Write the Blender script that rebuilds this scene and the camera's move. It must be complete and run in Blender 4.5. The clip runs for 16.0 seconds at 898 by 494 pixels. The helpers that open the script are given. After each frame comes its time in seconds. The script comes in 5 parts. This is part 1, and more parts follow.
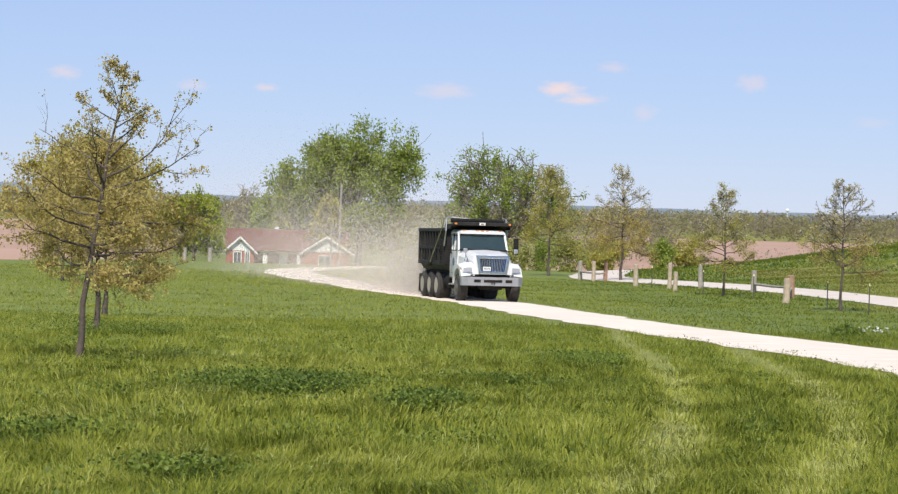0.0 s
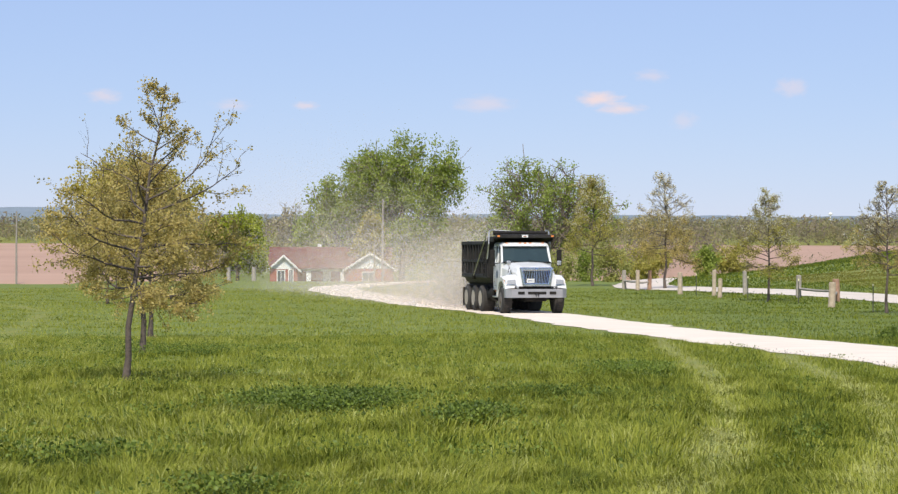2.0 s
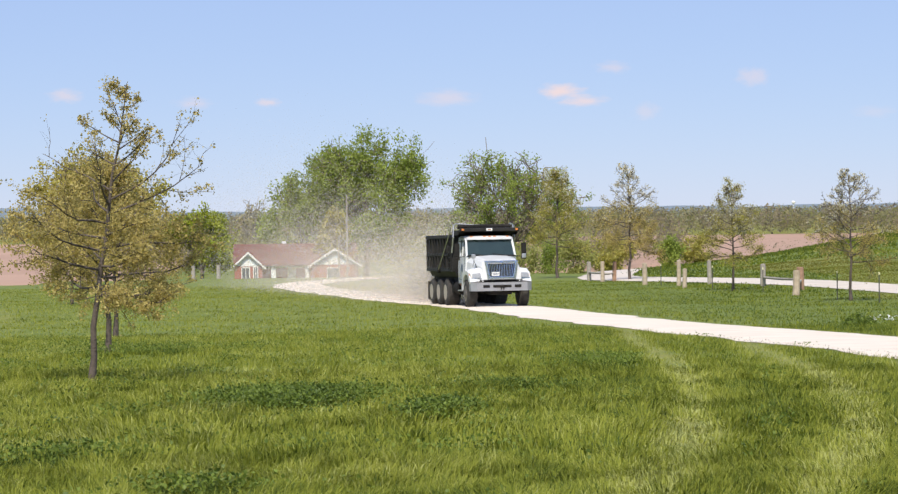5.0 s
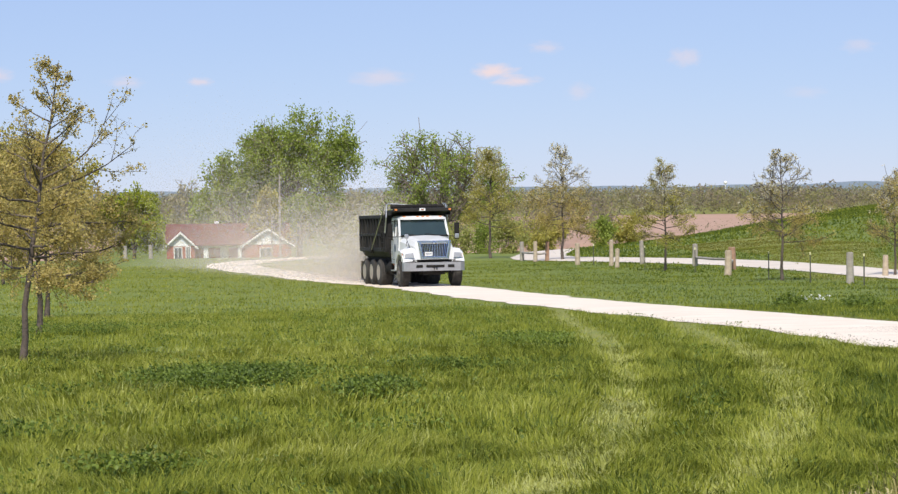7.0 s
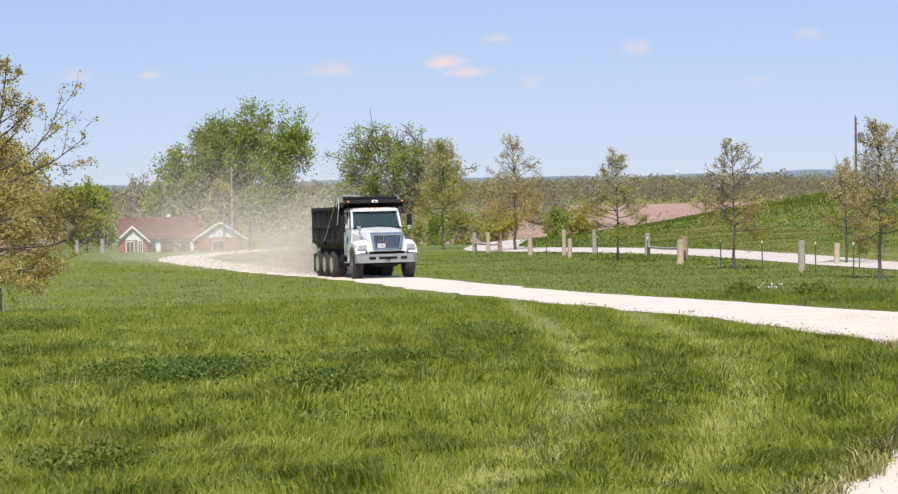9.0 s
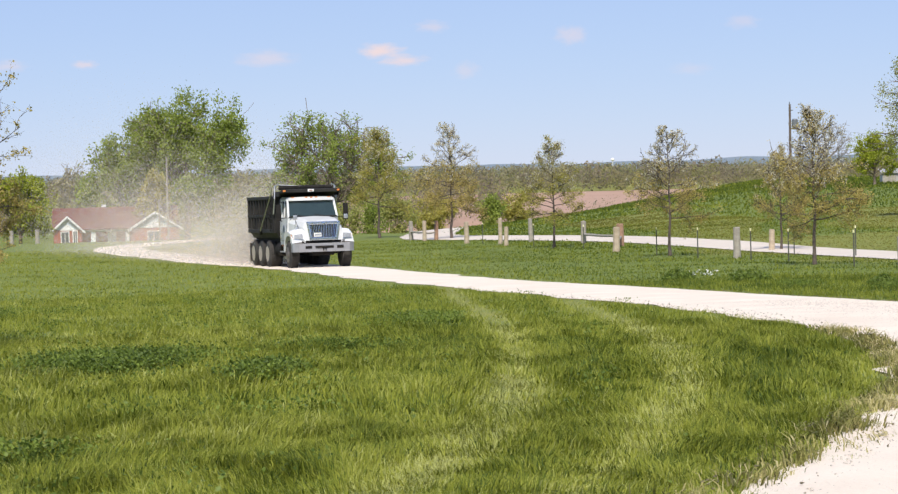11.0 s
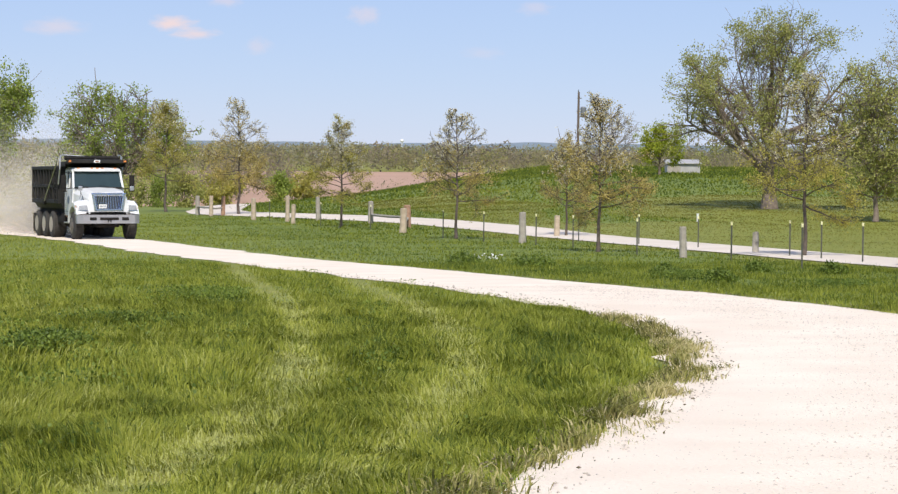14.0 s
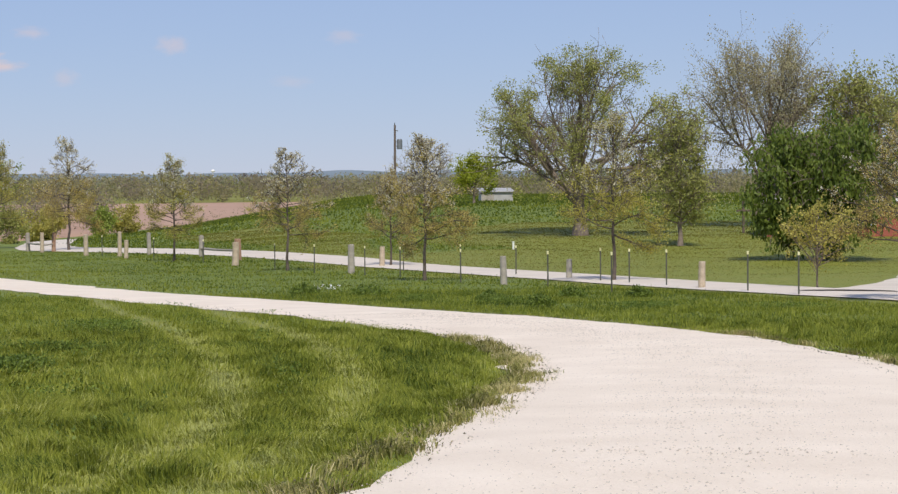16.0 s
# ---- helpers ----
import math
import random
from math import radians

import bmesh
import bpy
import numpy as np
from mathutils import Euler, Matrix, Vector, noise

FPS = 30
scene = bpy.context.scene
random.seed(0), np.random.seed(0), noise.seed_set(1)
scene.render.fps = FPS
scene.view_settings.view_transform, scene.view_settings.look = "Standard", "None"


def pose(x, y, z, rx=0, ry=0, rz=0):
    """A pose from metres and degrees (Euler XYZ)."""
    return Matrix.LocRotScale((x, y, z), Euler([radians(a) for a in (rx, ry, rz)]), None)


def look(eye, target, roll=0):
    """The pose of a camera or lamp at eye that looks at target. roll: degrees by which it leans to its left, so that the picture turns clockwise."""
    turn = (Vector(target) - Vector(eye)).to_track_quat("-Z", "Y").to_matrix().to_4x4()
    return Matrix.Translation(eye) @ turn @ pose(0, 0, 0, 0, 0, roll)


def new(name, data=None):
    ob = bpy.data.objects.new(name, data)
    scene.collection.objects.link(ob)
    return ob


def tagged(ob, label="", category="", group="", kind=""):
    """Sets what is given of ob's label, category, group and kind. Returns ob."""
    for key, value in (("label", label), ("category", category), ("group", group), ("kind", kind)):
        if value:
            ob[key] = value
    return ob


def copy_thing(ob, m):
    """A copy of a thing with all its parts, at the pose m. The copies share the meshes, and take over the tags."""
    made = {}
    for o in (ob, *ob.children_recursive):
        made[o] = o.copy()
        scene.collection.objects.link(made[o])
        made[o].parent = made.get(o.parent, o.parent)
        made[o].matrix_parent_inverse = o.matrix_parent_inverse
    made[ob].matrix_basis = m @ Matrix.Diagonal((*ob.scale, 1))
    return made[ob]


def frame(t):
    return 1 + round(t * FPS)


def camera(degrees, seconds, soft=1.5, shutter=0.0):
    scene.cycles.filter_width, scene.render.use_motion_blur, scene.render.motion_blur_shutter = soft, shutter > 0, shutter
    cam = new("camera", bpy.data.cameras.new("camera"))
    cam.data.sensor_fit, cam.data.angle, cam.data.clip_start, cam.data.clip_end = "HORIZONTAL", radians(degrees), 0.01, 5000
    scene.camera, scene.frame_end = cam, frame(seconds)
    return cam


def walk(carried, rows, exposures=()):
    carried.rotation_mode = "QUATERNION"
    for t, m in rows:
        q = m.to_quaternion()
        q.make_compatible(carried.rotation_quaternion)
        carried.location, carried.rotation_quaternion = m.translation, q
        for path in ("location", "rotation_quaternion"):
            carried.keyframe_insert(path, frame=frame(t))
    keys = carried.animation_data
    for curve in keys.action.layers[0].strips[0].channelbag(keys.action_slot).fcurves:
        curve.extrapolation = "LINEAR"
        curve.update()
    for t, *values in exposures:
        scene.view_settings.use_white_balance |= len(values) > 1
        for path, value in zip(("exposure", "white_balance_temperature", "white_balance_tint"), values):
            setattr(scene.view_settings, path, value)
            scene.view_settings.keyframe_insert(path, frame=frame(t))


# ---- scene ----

# camera: panned by hand from one spot beside the drive, stepping back at the end
EYE = 1.5
cam = camera(21.86, 16.0, soft=1.35)
# seconds, x, y, yaw, pitch, roll, and the rise of the eye
PATH = [
    (0, 0, 0, -0.000, -1.028, -1.727),
    (0.5, 0, 0, 0.207, -0.361, -0.618),
    (1, 0, 0, 0.431, -0.725, -0.632),
    (1.5, 0, 0, 1.422, -1.108, -0.674),
    (2, 0, 0, 1.064, -0.713, -0.158),
    (2.5, 0, 0, 1.164, -0.628, -0.008),
    (3, 0, 0, 1.155, -0.617, -0.097),
    (3.5, 0, 0, 1.187, -0.421, 0.290),
    (4, 0, 0, 0.781, -0.518, 0.609),
    (4.2, 0, 0, 0.618, -0.536, 0.949),
    (6.3, 0, 0, -0.566, -1.744, 0.283),
    (6.5, 0, 0, -0.778, -1.818, 0.546),
    (7, 0, 0, -1.453, -1.374, 0.735),
    (7.5, 0, 0, -1.350, -1.293, 1.047),
    (8, 0, 0, -1.635, -1.342, 1.357),
    (8.5, 0, 0, -1.987, -1.305, 1.393),
    (9, 0, 0, -2.614, -1.606, 1.173),
    (11.3, 0, 0, -4.487, -2.050, 1.340),
    (11.5, 0, 0, -4.746, -2.208, 1.193),
    (12, 0, 0, -5.513, -2.997, 0.997),
    (12.5, 0, 0, -6.220, -3.463, 1.164),
    (13, 0, 0, -7.191, -3.451, 0.719),
    (13.5, 0, 0, -7.939, -2.837, 0.228),
    (14, 0, 0, -9.429, -2.479, -0.516),
    (14.5, 0, 0, -10.847, -1.586, -0.860),
    (15, 0, 0, -12.365, -1.461, -1.665),
    (15.5, -0.2, -0.8, -12.926, -1.240, -0.252),
    (16, -1.8, -5.6, -14.05, -1.80, 0.44, 0.35),
]


def aim(x, y, yaw, pitch, roll, rise=0.0):
    return pose(x, y, EYE + rise, 90 + pitch, 0, yaw) @ pose(0, 0, 0, 0, 0, -roll)


walk(cam, [(t, aim(*row)) for t, *row in PATH], [(0, 0.15), (13.5, 0.14), (14.5, 0.07), (15, -0.06), (15.5, -0.15), (16, -0.17)])

# daylight: high spring sun behind the camera
SUN_EL, SUN_AZ = 50, 188
world = bpy.data.worlds.new("world")
scene.world = world
world.use_nodes = True
wn = world.node_tree.nodes
sky = wn.new("ShaderNodeTexSky")
sky.sky_type, sky.sun_disc = "NISHITA", False
sky.sun_elevation, sky.sun_rotation = radians(SUN_EL), radians(SUN_AZ)
sky.air_density, sky.dust_density, sky.ozone_density, sky.altitude = 1.0, 0.0, 3.0, 1500
wn["Background"].inputs["Strength"].default_value = 0.088
# hazy spring air: the low sky is a soft lavender blue
haze = wn.new("ShaderNodeMix")
haze.data_type, haze.inputs[0].default_value, haze.inputs[7].default_value = "RGBA", 0.62, (4.45, 5.75, 9.8, 1)
world.node_tree.links.new(sky.outputs[0], haze.inputs[6])
world.node_tree.links.new(haze.outputs[2], wn["Background"].inputs["Color"])
sun = new("sun", bpy.data.lights.new("sun", "SUN"))
sun.data.energy, sun.data.angle, sun.data.color = 4.4, radians(0.5), (1.0, 0.95, 0.87)
sun_from = Vector((math.sin(radians(SUN_AZ)) * math.cos(radians(SUN_EL)), math.cos(radians(SUN_AZ)) * math.cos(radians(SUN_EL)), math.sin(radians(SUN_EL))))
sun.matrix_world = look(sun_from * 50, (0, 0, 0))


# ---- materials ----
def nodes_of(name):
    m = bpy.data.materials.new(name)
    m.use_nodes = True
    t = m.node_tree
    return m, t, t.nodes, t.links, t.nodes["Principled BSDF"]


def mat(name, a, b=None, scale=8.0, rough=0.6, metal=0.0, bump=0.0, fine=60.0, spec=0.5, island=0.0):
    """Two colours mixed by noise at two sizes, with relief."""
    m, t, n, l, p = nodes_of(name)
    b = b or tuple(c * 0.75 for c in a)
    co = n.new("ShaderNodeTexCoord")
    big, small = n.new("ShaderNodeTexNoise"), n.new("ShaderNodeTexNoise")
    big.inputs["Scale"].default_value, small.inputs["Scale"].default_value = scale, fine
    big.inputs["Detail"].default_value = 5
    for k in (big, small):
        l.new(co.outputs["Object"], k.inputs["Vector"])
    add = n.new("ShaderNodeMath")
    add.operation = "MULTIPLY_ADD"
    add.inputs[1].default_value = 0.45
    l.new(small.outputs["Fac"], add.inputs[0])
    l.new(big.outputs["Fac"], add.inputs[2])
    ramp = n.new("ShaderNodeMapRange")
    ramp.inputs["From Min"].default_value, ramp.inputs["From Max"].default_value = 0.45, 1.0
    src = add.outputs[0]
    if island:
        g = n.new("ShaderNodeNewGeometry")
        k = n.new("ShaderNodeMath")
        k.operation = "MULTIPLY_ADD"
        k.inputs[1].default_value = island
        l.new(g.outputs["Random Per Island"], k.inputs[0])
        l.new(src, k.inputs[2])
        src = k.outputs[0]
        ramp.inputs["From Max"].default_value = 1.0 + island
    l.new(src, ramp.inputs["Value"])
    mix = n.new("ShaderNodeMix")
    mix.data_type = "RGBA"
    mix.inputs[6].default_value, mix.inputs[7].default_value = (*a, 1), (*b, 1)
    l.new(ramp.outputs[0], mix.inputs[0])
    l.new(mix.outputs[2], p.inputs["Base Color"])
    p.inputs["Roughness"].default_value, p.inputs["Metallic"].default_value = rough, metal
    p.inputs["Specular IOR Level"].default_value = spec
    if bump:
        bp = n.new("ShaderNodeBump")
        bp.inputs["Strength"].default_value, bp.inputs["Distance"].default_value = bump, 0.02
        l.new(small.outputs["Fac"], bp.inputs["Height"])
        l.new(bp.outputs[0], p.inputs["Normal"])
    return m


def leaf_mat(name, a, b, glow=0.35):
    """Thin leaves: light comes through them; each one has its own shade."""
    m, t, n, l, p = nodes_of(name)
    g = n.new("ShaderNodeNewGeometry")
    co = n.new("ShaderNodeTexCoord")
    big = n.new("ShaderNodeTexNoise")
    big.inputs["Scale"].default_value = 0.9
    l.new(co.outputs["Object"], big.inputs["Vector"])
    add = n.new("ShaderNodeMath")
    add.operation = "MULTIPLY_ADD"
    add.inputs[1].default_value = 0.6
    l.new(g.outputs["Random Per Island"], add.inputs[0])
    l.new(big.outputs["Fac"], add.inputs[2])
    ramp = n.new("ShaderNodeMapRange")
    ramp.inputs["From Min"].default_value, ramp.inputs["From Max"].default_value = 0.35, 1.15
    l.new(add.outputs[0], ramp.inputs["Value"])
    mix = n.new("ShaderNodeMix")
    mix.data_type = "RGBA"
    mix.inputs[6].default_value, mix.inputs[7].default_value = (*a, 1), (*b, 1)
    l.new(ramp.outputs[0], mix.inputs[0])
    l.new(mix.outputs[2], p.inputs["Base Color"])
    p.inputs["Roughness"].default_value = 0.55
    p.inputs["Specular IOR Level"].default_value = 0.3
    tr = n.new("ShaderNodeBsdfTranslucent")
    l.new(mix.outputs[2], tr.inputs["Color"])
    ms = n.new("ShaderNodeMixShader")
    ms.inputs[0].default_value = glow
    l.new(p.outputs[0], ms.inputs[1])
    l.new(tr.outputs[0], ms.inputs[2])
    l.new(ms.outputs[0], n["Material Output"].inputs["Surface"])
    return m


def tint_mat(name, stops, noise_scale, translucent=0.0, rough=0.7, attr="tint", amount=0.35):
    """Colour from a tint kept on the mesh, broken up by noise."""
    m, t, n, l, p = nodes_of(name)
    at = n.new("ShaderNodeAttribute")
    at.attribute_name = attr
    co = n.new("ShaderNodeTexCoord")
    nz = n.new("ShaderNodeTexNoise")
    nz.inputs["Scale"].default_value, nz.inputs["Detail"].default_value = noise_scale, 6
    l.new(co.outputs["Object"], nz.inputs["Vector"])
    k = n.new("ShaderNodeMath")
    k.operation = "MULTIPLY_ADD"
    k.inputs[1].default_value = amount
    l.new(nz.outputs["Fac"], k.inputs[0])
    nf = n.new("ShaderNodeTexNoise")
    nf.inputs["Scale"].default_value, nf.inputs["Detail"].default_value = noise_scale * 11, 4
    l.new(co.outputs["Object"], nf.inputs["Vector"])
    kf = n.new("ShaderNodeMath")
    kf.operation = "MULTIPLY_ADD"
    kf.inputs[1].default_value = amount * 0.9
    l.new(nf.outputs["Fac"], kf.inputs[0])
    l.new(at.outputs["Fac"], kf.inputs[2])
    l.new(kf.outputs[0], k.inputs[2])
    sub = n.new("ShaderNodeMath")
    sub.inputs[1].default_value = -amount * 0.95
    l.new(k.outputs[0], sub.inputs[0])
    cr = n.new("ShaderNodeValToRGB")
    while len(cr.color_ramp.elements) < len(stops):
        cr.color_ramp.elements.new(0.5)
    for e, (pos, c) in zip(cr.color_ramp.elements, stops):
        e.position, e.color = pos, (*c, 1)
    l.new(sub.outputs[0], cr.inputs["Fac"])
    l.new(cr.outputs["Color"], p.inputs["Base Color"])
    p.inputs["Roughness"].default_value = rough
    p.inputs["Specular IOR Level"].default_value = 0.25
    if translucent:
        tr = n.new("ShaderNodeBsdfTranslucent")
        l.new(cr.outputs["Color"], tr.inputs["Color"])
        ms = n.new("ShaderNodeMixShader")
        ms.inputs[0].default_value = translucent
        l.new(p.outputs[0], ms.inputs[1])
        l.new(tr.outputs[0], ms.inputs[2])
        l.new(ms.outputs[0], n["Material Output"].inputs["Surface"])
    return m


GREENS = [(0.0, (0.050, 0.085, 0.012)), (0.3, (0.187, 0.217, 0.022)), (0.6, (0.298, 0.312, 0.040)), (1.0, (0.44, 0.45, 0.15))]
M_GRASS = tint_mat("grass_blades", GREENS, 0.6, 0.3)
M_LAWN = tint_mat("mown_lawn", [(0.0, (0.075, 0.085, 0.014)), (0.35, (0.155, 0.150, 0.026)), (0.7, (0.235, 0.215, 0.045)), (1.0, (0.34, 0.30, 0.09))], 0.4, 0.25)
M_GROUND = tint_mat("meadow_ground", [(0.0, (0.06, 0.10, 0.010)), (0.35, (0.150, 0.185, 0.020)), (0.7, (0.245, 0.225, 0.040)), (1.0, (0.33, 0.29, 0.08))], 1.7, amount=0.6)
M_GRAVEL = mat("white_gravel", (0.83, 0.715, 0.58), (0.70, 0.585, 0.46), 0.9, 0.95, bump=0.9, fine=38)
M_ROAD = mat("pale_road", (0.67, 0.58, 0.475), (0.56, 0.48, 0.39), 0.4, 0.9, fine=6)
M_FIELD = mat("ploughed_soil", (0.46, 0.29, 0.195), (0.37, 0.225, 0.15), 0.02, 0.95, fine=0.6)
M_BARK = mat("grey_brown_bark", (0.27, 0.21, 0.16), (0.13, 0.10, 0.075), 6, 0.9, bump=0.8, fine=40)
M_BARK_OAK = mat("dark_oak_bark", (0.15, 0.115, 0.09), (0.065, 0.05, 0.04), 6, 0.9, bump=0.8, fine=40)
M_BARK_PALE = mat("pale_grey_bark", (0.36, 0.32, 0.27), (0.20, 0.17, 0.14), 3, 0.9, fine=20)
M_OAK = leaf_mat("young_oak_leaves", (0.36, 0.275, 0.065), (0.58, 0.47, 0.17), 0.42)
M_OAK_GREEN = leaf_mat("oak_leaves_greening", (0.34, 0.30, 0.05), (0.52, 0.46, 0.12), 0.45)
M_LEAF = leaf_mat("fresh_green_leaves", (0.175, 0.235, 0.030), (0.40, 0.46, 0.095), 0.45)
M_LEAF_Y = leaf_mat("yellow_green_leaves", (0.20, 0.26, 0.015), (0.40, 0.42, 0.035))
M_LEAF_DUSTY = leaf_mat("grey_green_leaves", (0.26, 0.28, 0.06), (0.46, 0.45, 0.15), 0.45)
M_BUDTIP = leaf_mat("pale_bud_tips", (0.58, 0.53, 0.38), (0.78, 0.73, 0.58), 0.45)
M_BUD = leaf_mat("tan_buds", (0.32, 0.28, 0.14), (0.48, 0.44, 0.26))
M_WILLOW = leaf_mat("hanging_birch_leaves", (0.065, 0.105, 0.016), (0.19, 0.24, 0.04))
M_WOOD = mat("weathered_post_wood", (0.57, 0.46, 0.34), (0.32, 0.25, 0.17), 5, 0.85, bump=0.5, fine=30)
M_WOODGREY = mat("grey_post_wood", (0.43, 0.385, 0.315), (0.25, 0.22, 0.18), 5, 0.85, bump=0.5, fine=30)
M_WOODRED = mat("reddish_post_wood", (0.45, 0.27, 0.17), (0.25, 0.15, 0.10), 5, 0.85, bump=0.5, fine=30)
M_TPOST = mat("green_steel_post", (0.05, 0.07, 0.05), (0.09, 0.07, 0.05), 12, 0.6, fine=80)
M_YELLOW = mat("pale_yellow_cap", (0.80, 0.74, 0.40), (0.7, 0.66, 0.42), 10, 0.5)
M_WHITE = mat("white_truck_paint", (0.80, 0.80, 0.80), (0.66, 0.65, 0.62), 1.2, 0.25, fine=12)
M_BLACK = mat("black_bed_paint", (0.010, 0.010, 0.010), (0.040, 0.036, 0.032), 1.6, 0.62, fine=14, spec=0.22)
M_CHASSIS = mat("dirty_black_chassis", (0.010, 0.0095, 0.009), (0.030, 0.026, 0.022), 3, 0.85, fine=20, spec=0.2)
M_RUBBER = mat("dusty_rubber", (0.018, 0.017, 0.016), (0.075, 0.066, 0.057), 4, 0.9, bump=0.4, fine=30)
M_RIM = mat("dusty_cream_rim", (0.58, 0.50, 0.40), (0.40, 0.33, 0.25), 5, 0.6, fine=30)
M_RIMDARK = mat("dark_steel_rim", (0.12, 0.10, 0.09), (0.25, 0.21, 0.17), 6, 0.5, 0.4)
M_CHROME = mat("polished_chrome", (0.72, 0.76, 0.84), (0.6, 0.64, 0.72), 3, 0.16, 1.0)
M_BUMPER = mat("satin_grey_bumper", (0.36, 0.36, 0.38), (0.27, 0.26, 0.26), 3, 0.45, 0.2)
M_GLASSDARK = mat("tinted_glass", (0.030, 0.050, 0.048), (0.02, 0.035, 0.034), 1, 0.06, spec=0.8)
M_LENS = mat("clear_headlight", (0.42, 0.43, 0.44), (0.25, 0.25, 0.26), 20, 0.10)
M_AMBER = mat("amber_lens", (0.75, 0.27, 0.07), (0.6, 0.2, 0.05), 20, 0.25)
M_RUST = mat("rusty_orange_pipe", (0.40, 0.16, 0.08), (0.22, 0.09, 0.05), 8, 0.8)
M_ALU = mat("bare_aluminium", (0.62, 0.62, 0.62), (0.45, 0.44, 0.43), 6, 0.35, 0.8)
M_SEAL = mat("blue_grey_door_seal", (0.10, 0.14, 0.20), (0.2, 0.22, 0.24), 30, 0.5)
M_BRICK = mat("red_brick_wall", (0.36, 0.10, 0.06), (0.26, 0.075, 0.05), 2.5, 0.85, fine=12)
M_ROOF = mat("maroon_shingles", (0.16, 0.052, 0.042), (0.11, 0.04, 0.033), 1.5, 0.85, fine=9)
M_ROOFGREY = mat("grey_brown_shingles", (0.20, 0.16, 0.13), (0.14, 0.115, 0.10), 1.5, 0.85, fine=9)
M_TRIM = mat("white_house_trim", (0.80, 0.80, 0.78), (0.7, 0.69, 0.66), 2, 0.6)
M_SIDING = mat("pale_blue_siding", (0.50, 0.60, 0.64), (0.42, 0.52, 0.56), 2, 0.7)
M_PANE = mat("house_window_glass", (0.05, 0.06, 0.07), (0.08, 0.09, 0.1), 1, 0.08)
M_SHED = mat("weathered_tin_shed", (0.44, 0.43, 0.41), (0.34, 0.32, 0.30), 1, 0.6)
M_POLE = mat("utility_pole_wood", (0.16, 0.12, 0.09), (0.10, 0.075, 0.06), 3, 0.9)
M_POLEPALE = mat("pale_utility_pole", (0.34, 0.30, 0.25), (0.24, 0.21, 0.18), 3, 0.9)
M_STEEL = mat("grey_transformer", (0.22, 0.23, 0.24), (0.16, 0.17, 0.18), 5, 0.5, 0.3)


# ---- mesh helpers ----
def part(name, bm, material, parent=None, label=""):
    me = bpy.data.meshes.new(name)
    bm.to_mesh(me)
    bm.free()
    me.materials.append(material)
    ob = new(name, me)
    ob.parent = parent
    if label:
        ob["label"] = label
    return ob


def thing(name, m, label, category, group="", kind=""):
    ob = new(name)
    ob.matrix_basis = m
    return tagged(ob, label, category, group, kind)


def mesh_part(name, verts, faces, material, parent=None, smooth=False, tint=None):
    me = bpy.data.meshes.new(name)
    verts = np.asarray(verts, dtype=np.float32).reshape(-1, 3)
    if isinstance(faces, np.ndarray):
        k = faces.shape[1]
        me.vertices.add(len(verts))
        me.vertices.foreach_set("co", verts.ravel())
        me.loops.add(faces.size)
        me.loops.foreach_set("vertex_index", faces.astype(np.int32).ravel())
        me.polygons.add(len(faces))
        me.polygons.foreach_set("loop_start", np.arange(0, faces.size, k, dtype=np.int32))
        me.update(calc_edges=True)
    else:
        me.from_pydata(verts.tolist(), [], faces)
    if smooth:
        me.polygons.foreach_set("use_smooth", np.ones(len(me.polygons), dtype=bool))
    if tint is not None:
        at = me.attributes.new("tint", "FLOAT", "POINT")
        at.data.foreach_set("value", np.asarray(tint, dtype=np.float32))
    me.materials.append(material)
    ob = new(name, me)
    ob.parent = parent
    return ob


def box(bm, c, s, bevel=0.0, rot=None):
    r = bmesh.ops.create_cube(bm, size=1.0)
    m = Matrix.Translation(c) @ (rot or Matrix.Identity(4)) @ Matrix.Diagonal((*s, 1))
    bmesh.ops.transform(bm, matrix=m, verts=r["verts"])
    if bevel:
        edges = list({e for v in r["verts"] for e in v.link_edges})
        bmesh.ops.bevel(bm, geom=edges, offset=bevel, segments=2, affect="EDGES", profile=0.6)
    return bm


def boxes(*args):
    bm = bmesh.new()
    for a in args:
        box(bm, *a)
    return bm


def tube(bm, pts, r, sides=8, r2=None):
    """A round bar along pts."""
    pts = [Vector(p) for p in pts]
    r2 = r if r2 is None else r2
    rings = []
    for i, p in enumerate(pts):
        d = (pts[min(i + 1, len(pts) - 1)] - pts[max(i - 1, 0)]).normalized()
        a = d.cross(Vector((0, 0, 1)) if abs(d.z) < 0.9 else Vector((1, 0, 0))).normalized()
        b = d.cross(a)
        rr = r + (r2 - r) * i / max(1, len(pts) - 1)
        rings.append([bm.verts.new(p + (a * math.cos(k * math.tau / sides) + b * math.sin(k * math.tau / sides)) * rr) for k in range(sides)])
    for u, v in zip(rings, rings[1:]):
        for k in range(sides):
            bm.faces.new((u[k], u[(k + 1) % sides], v[(k + 1) % sides], v[k]))
    bm.faces.new(rings[0][::-1])
    bm.faces.new(rings[-1])
    return bm


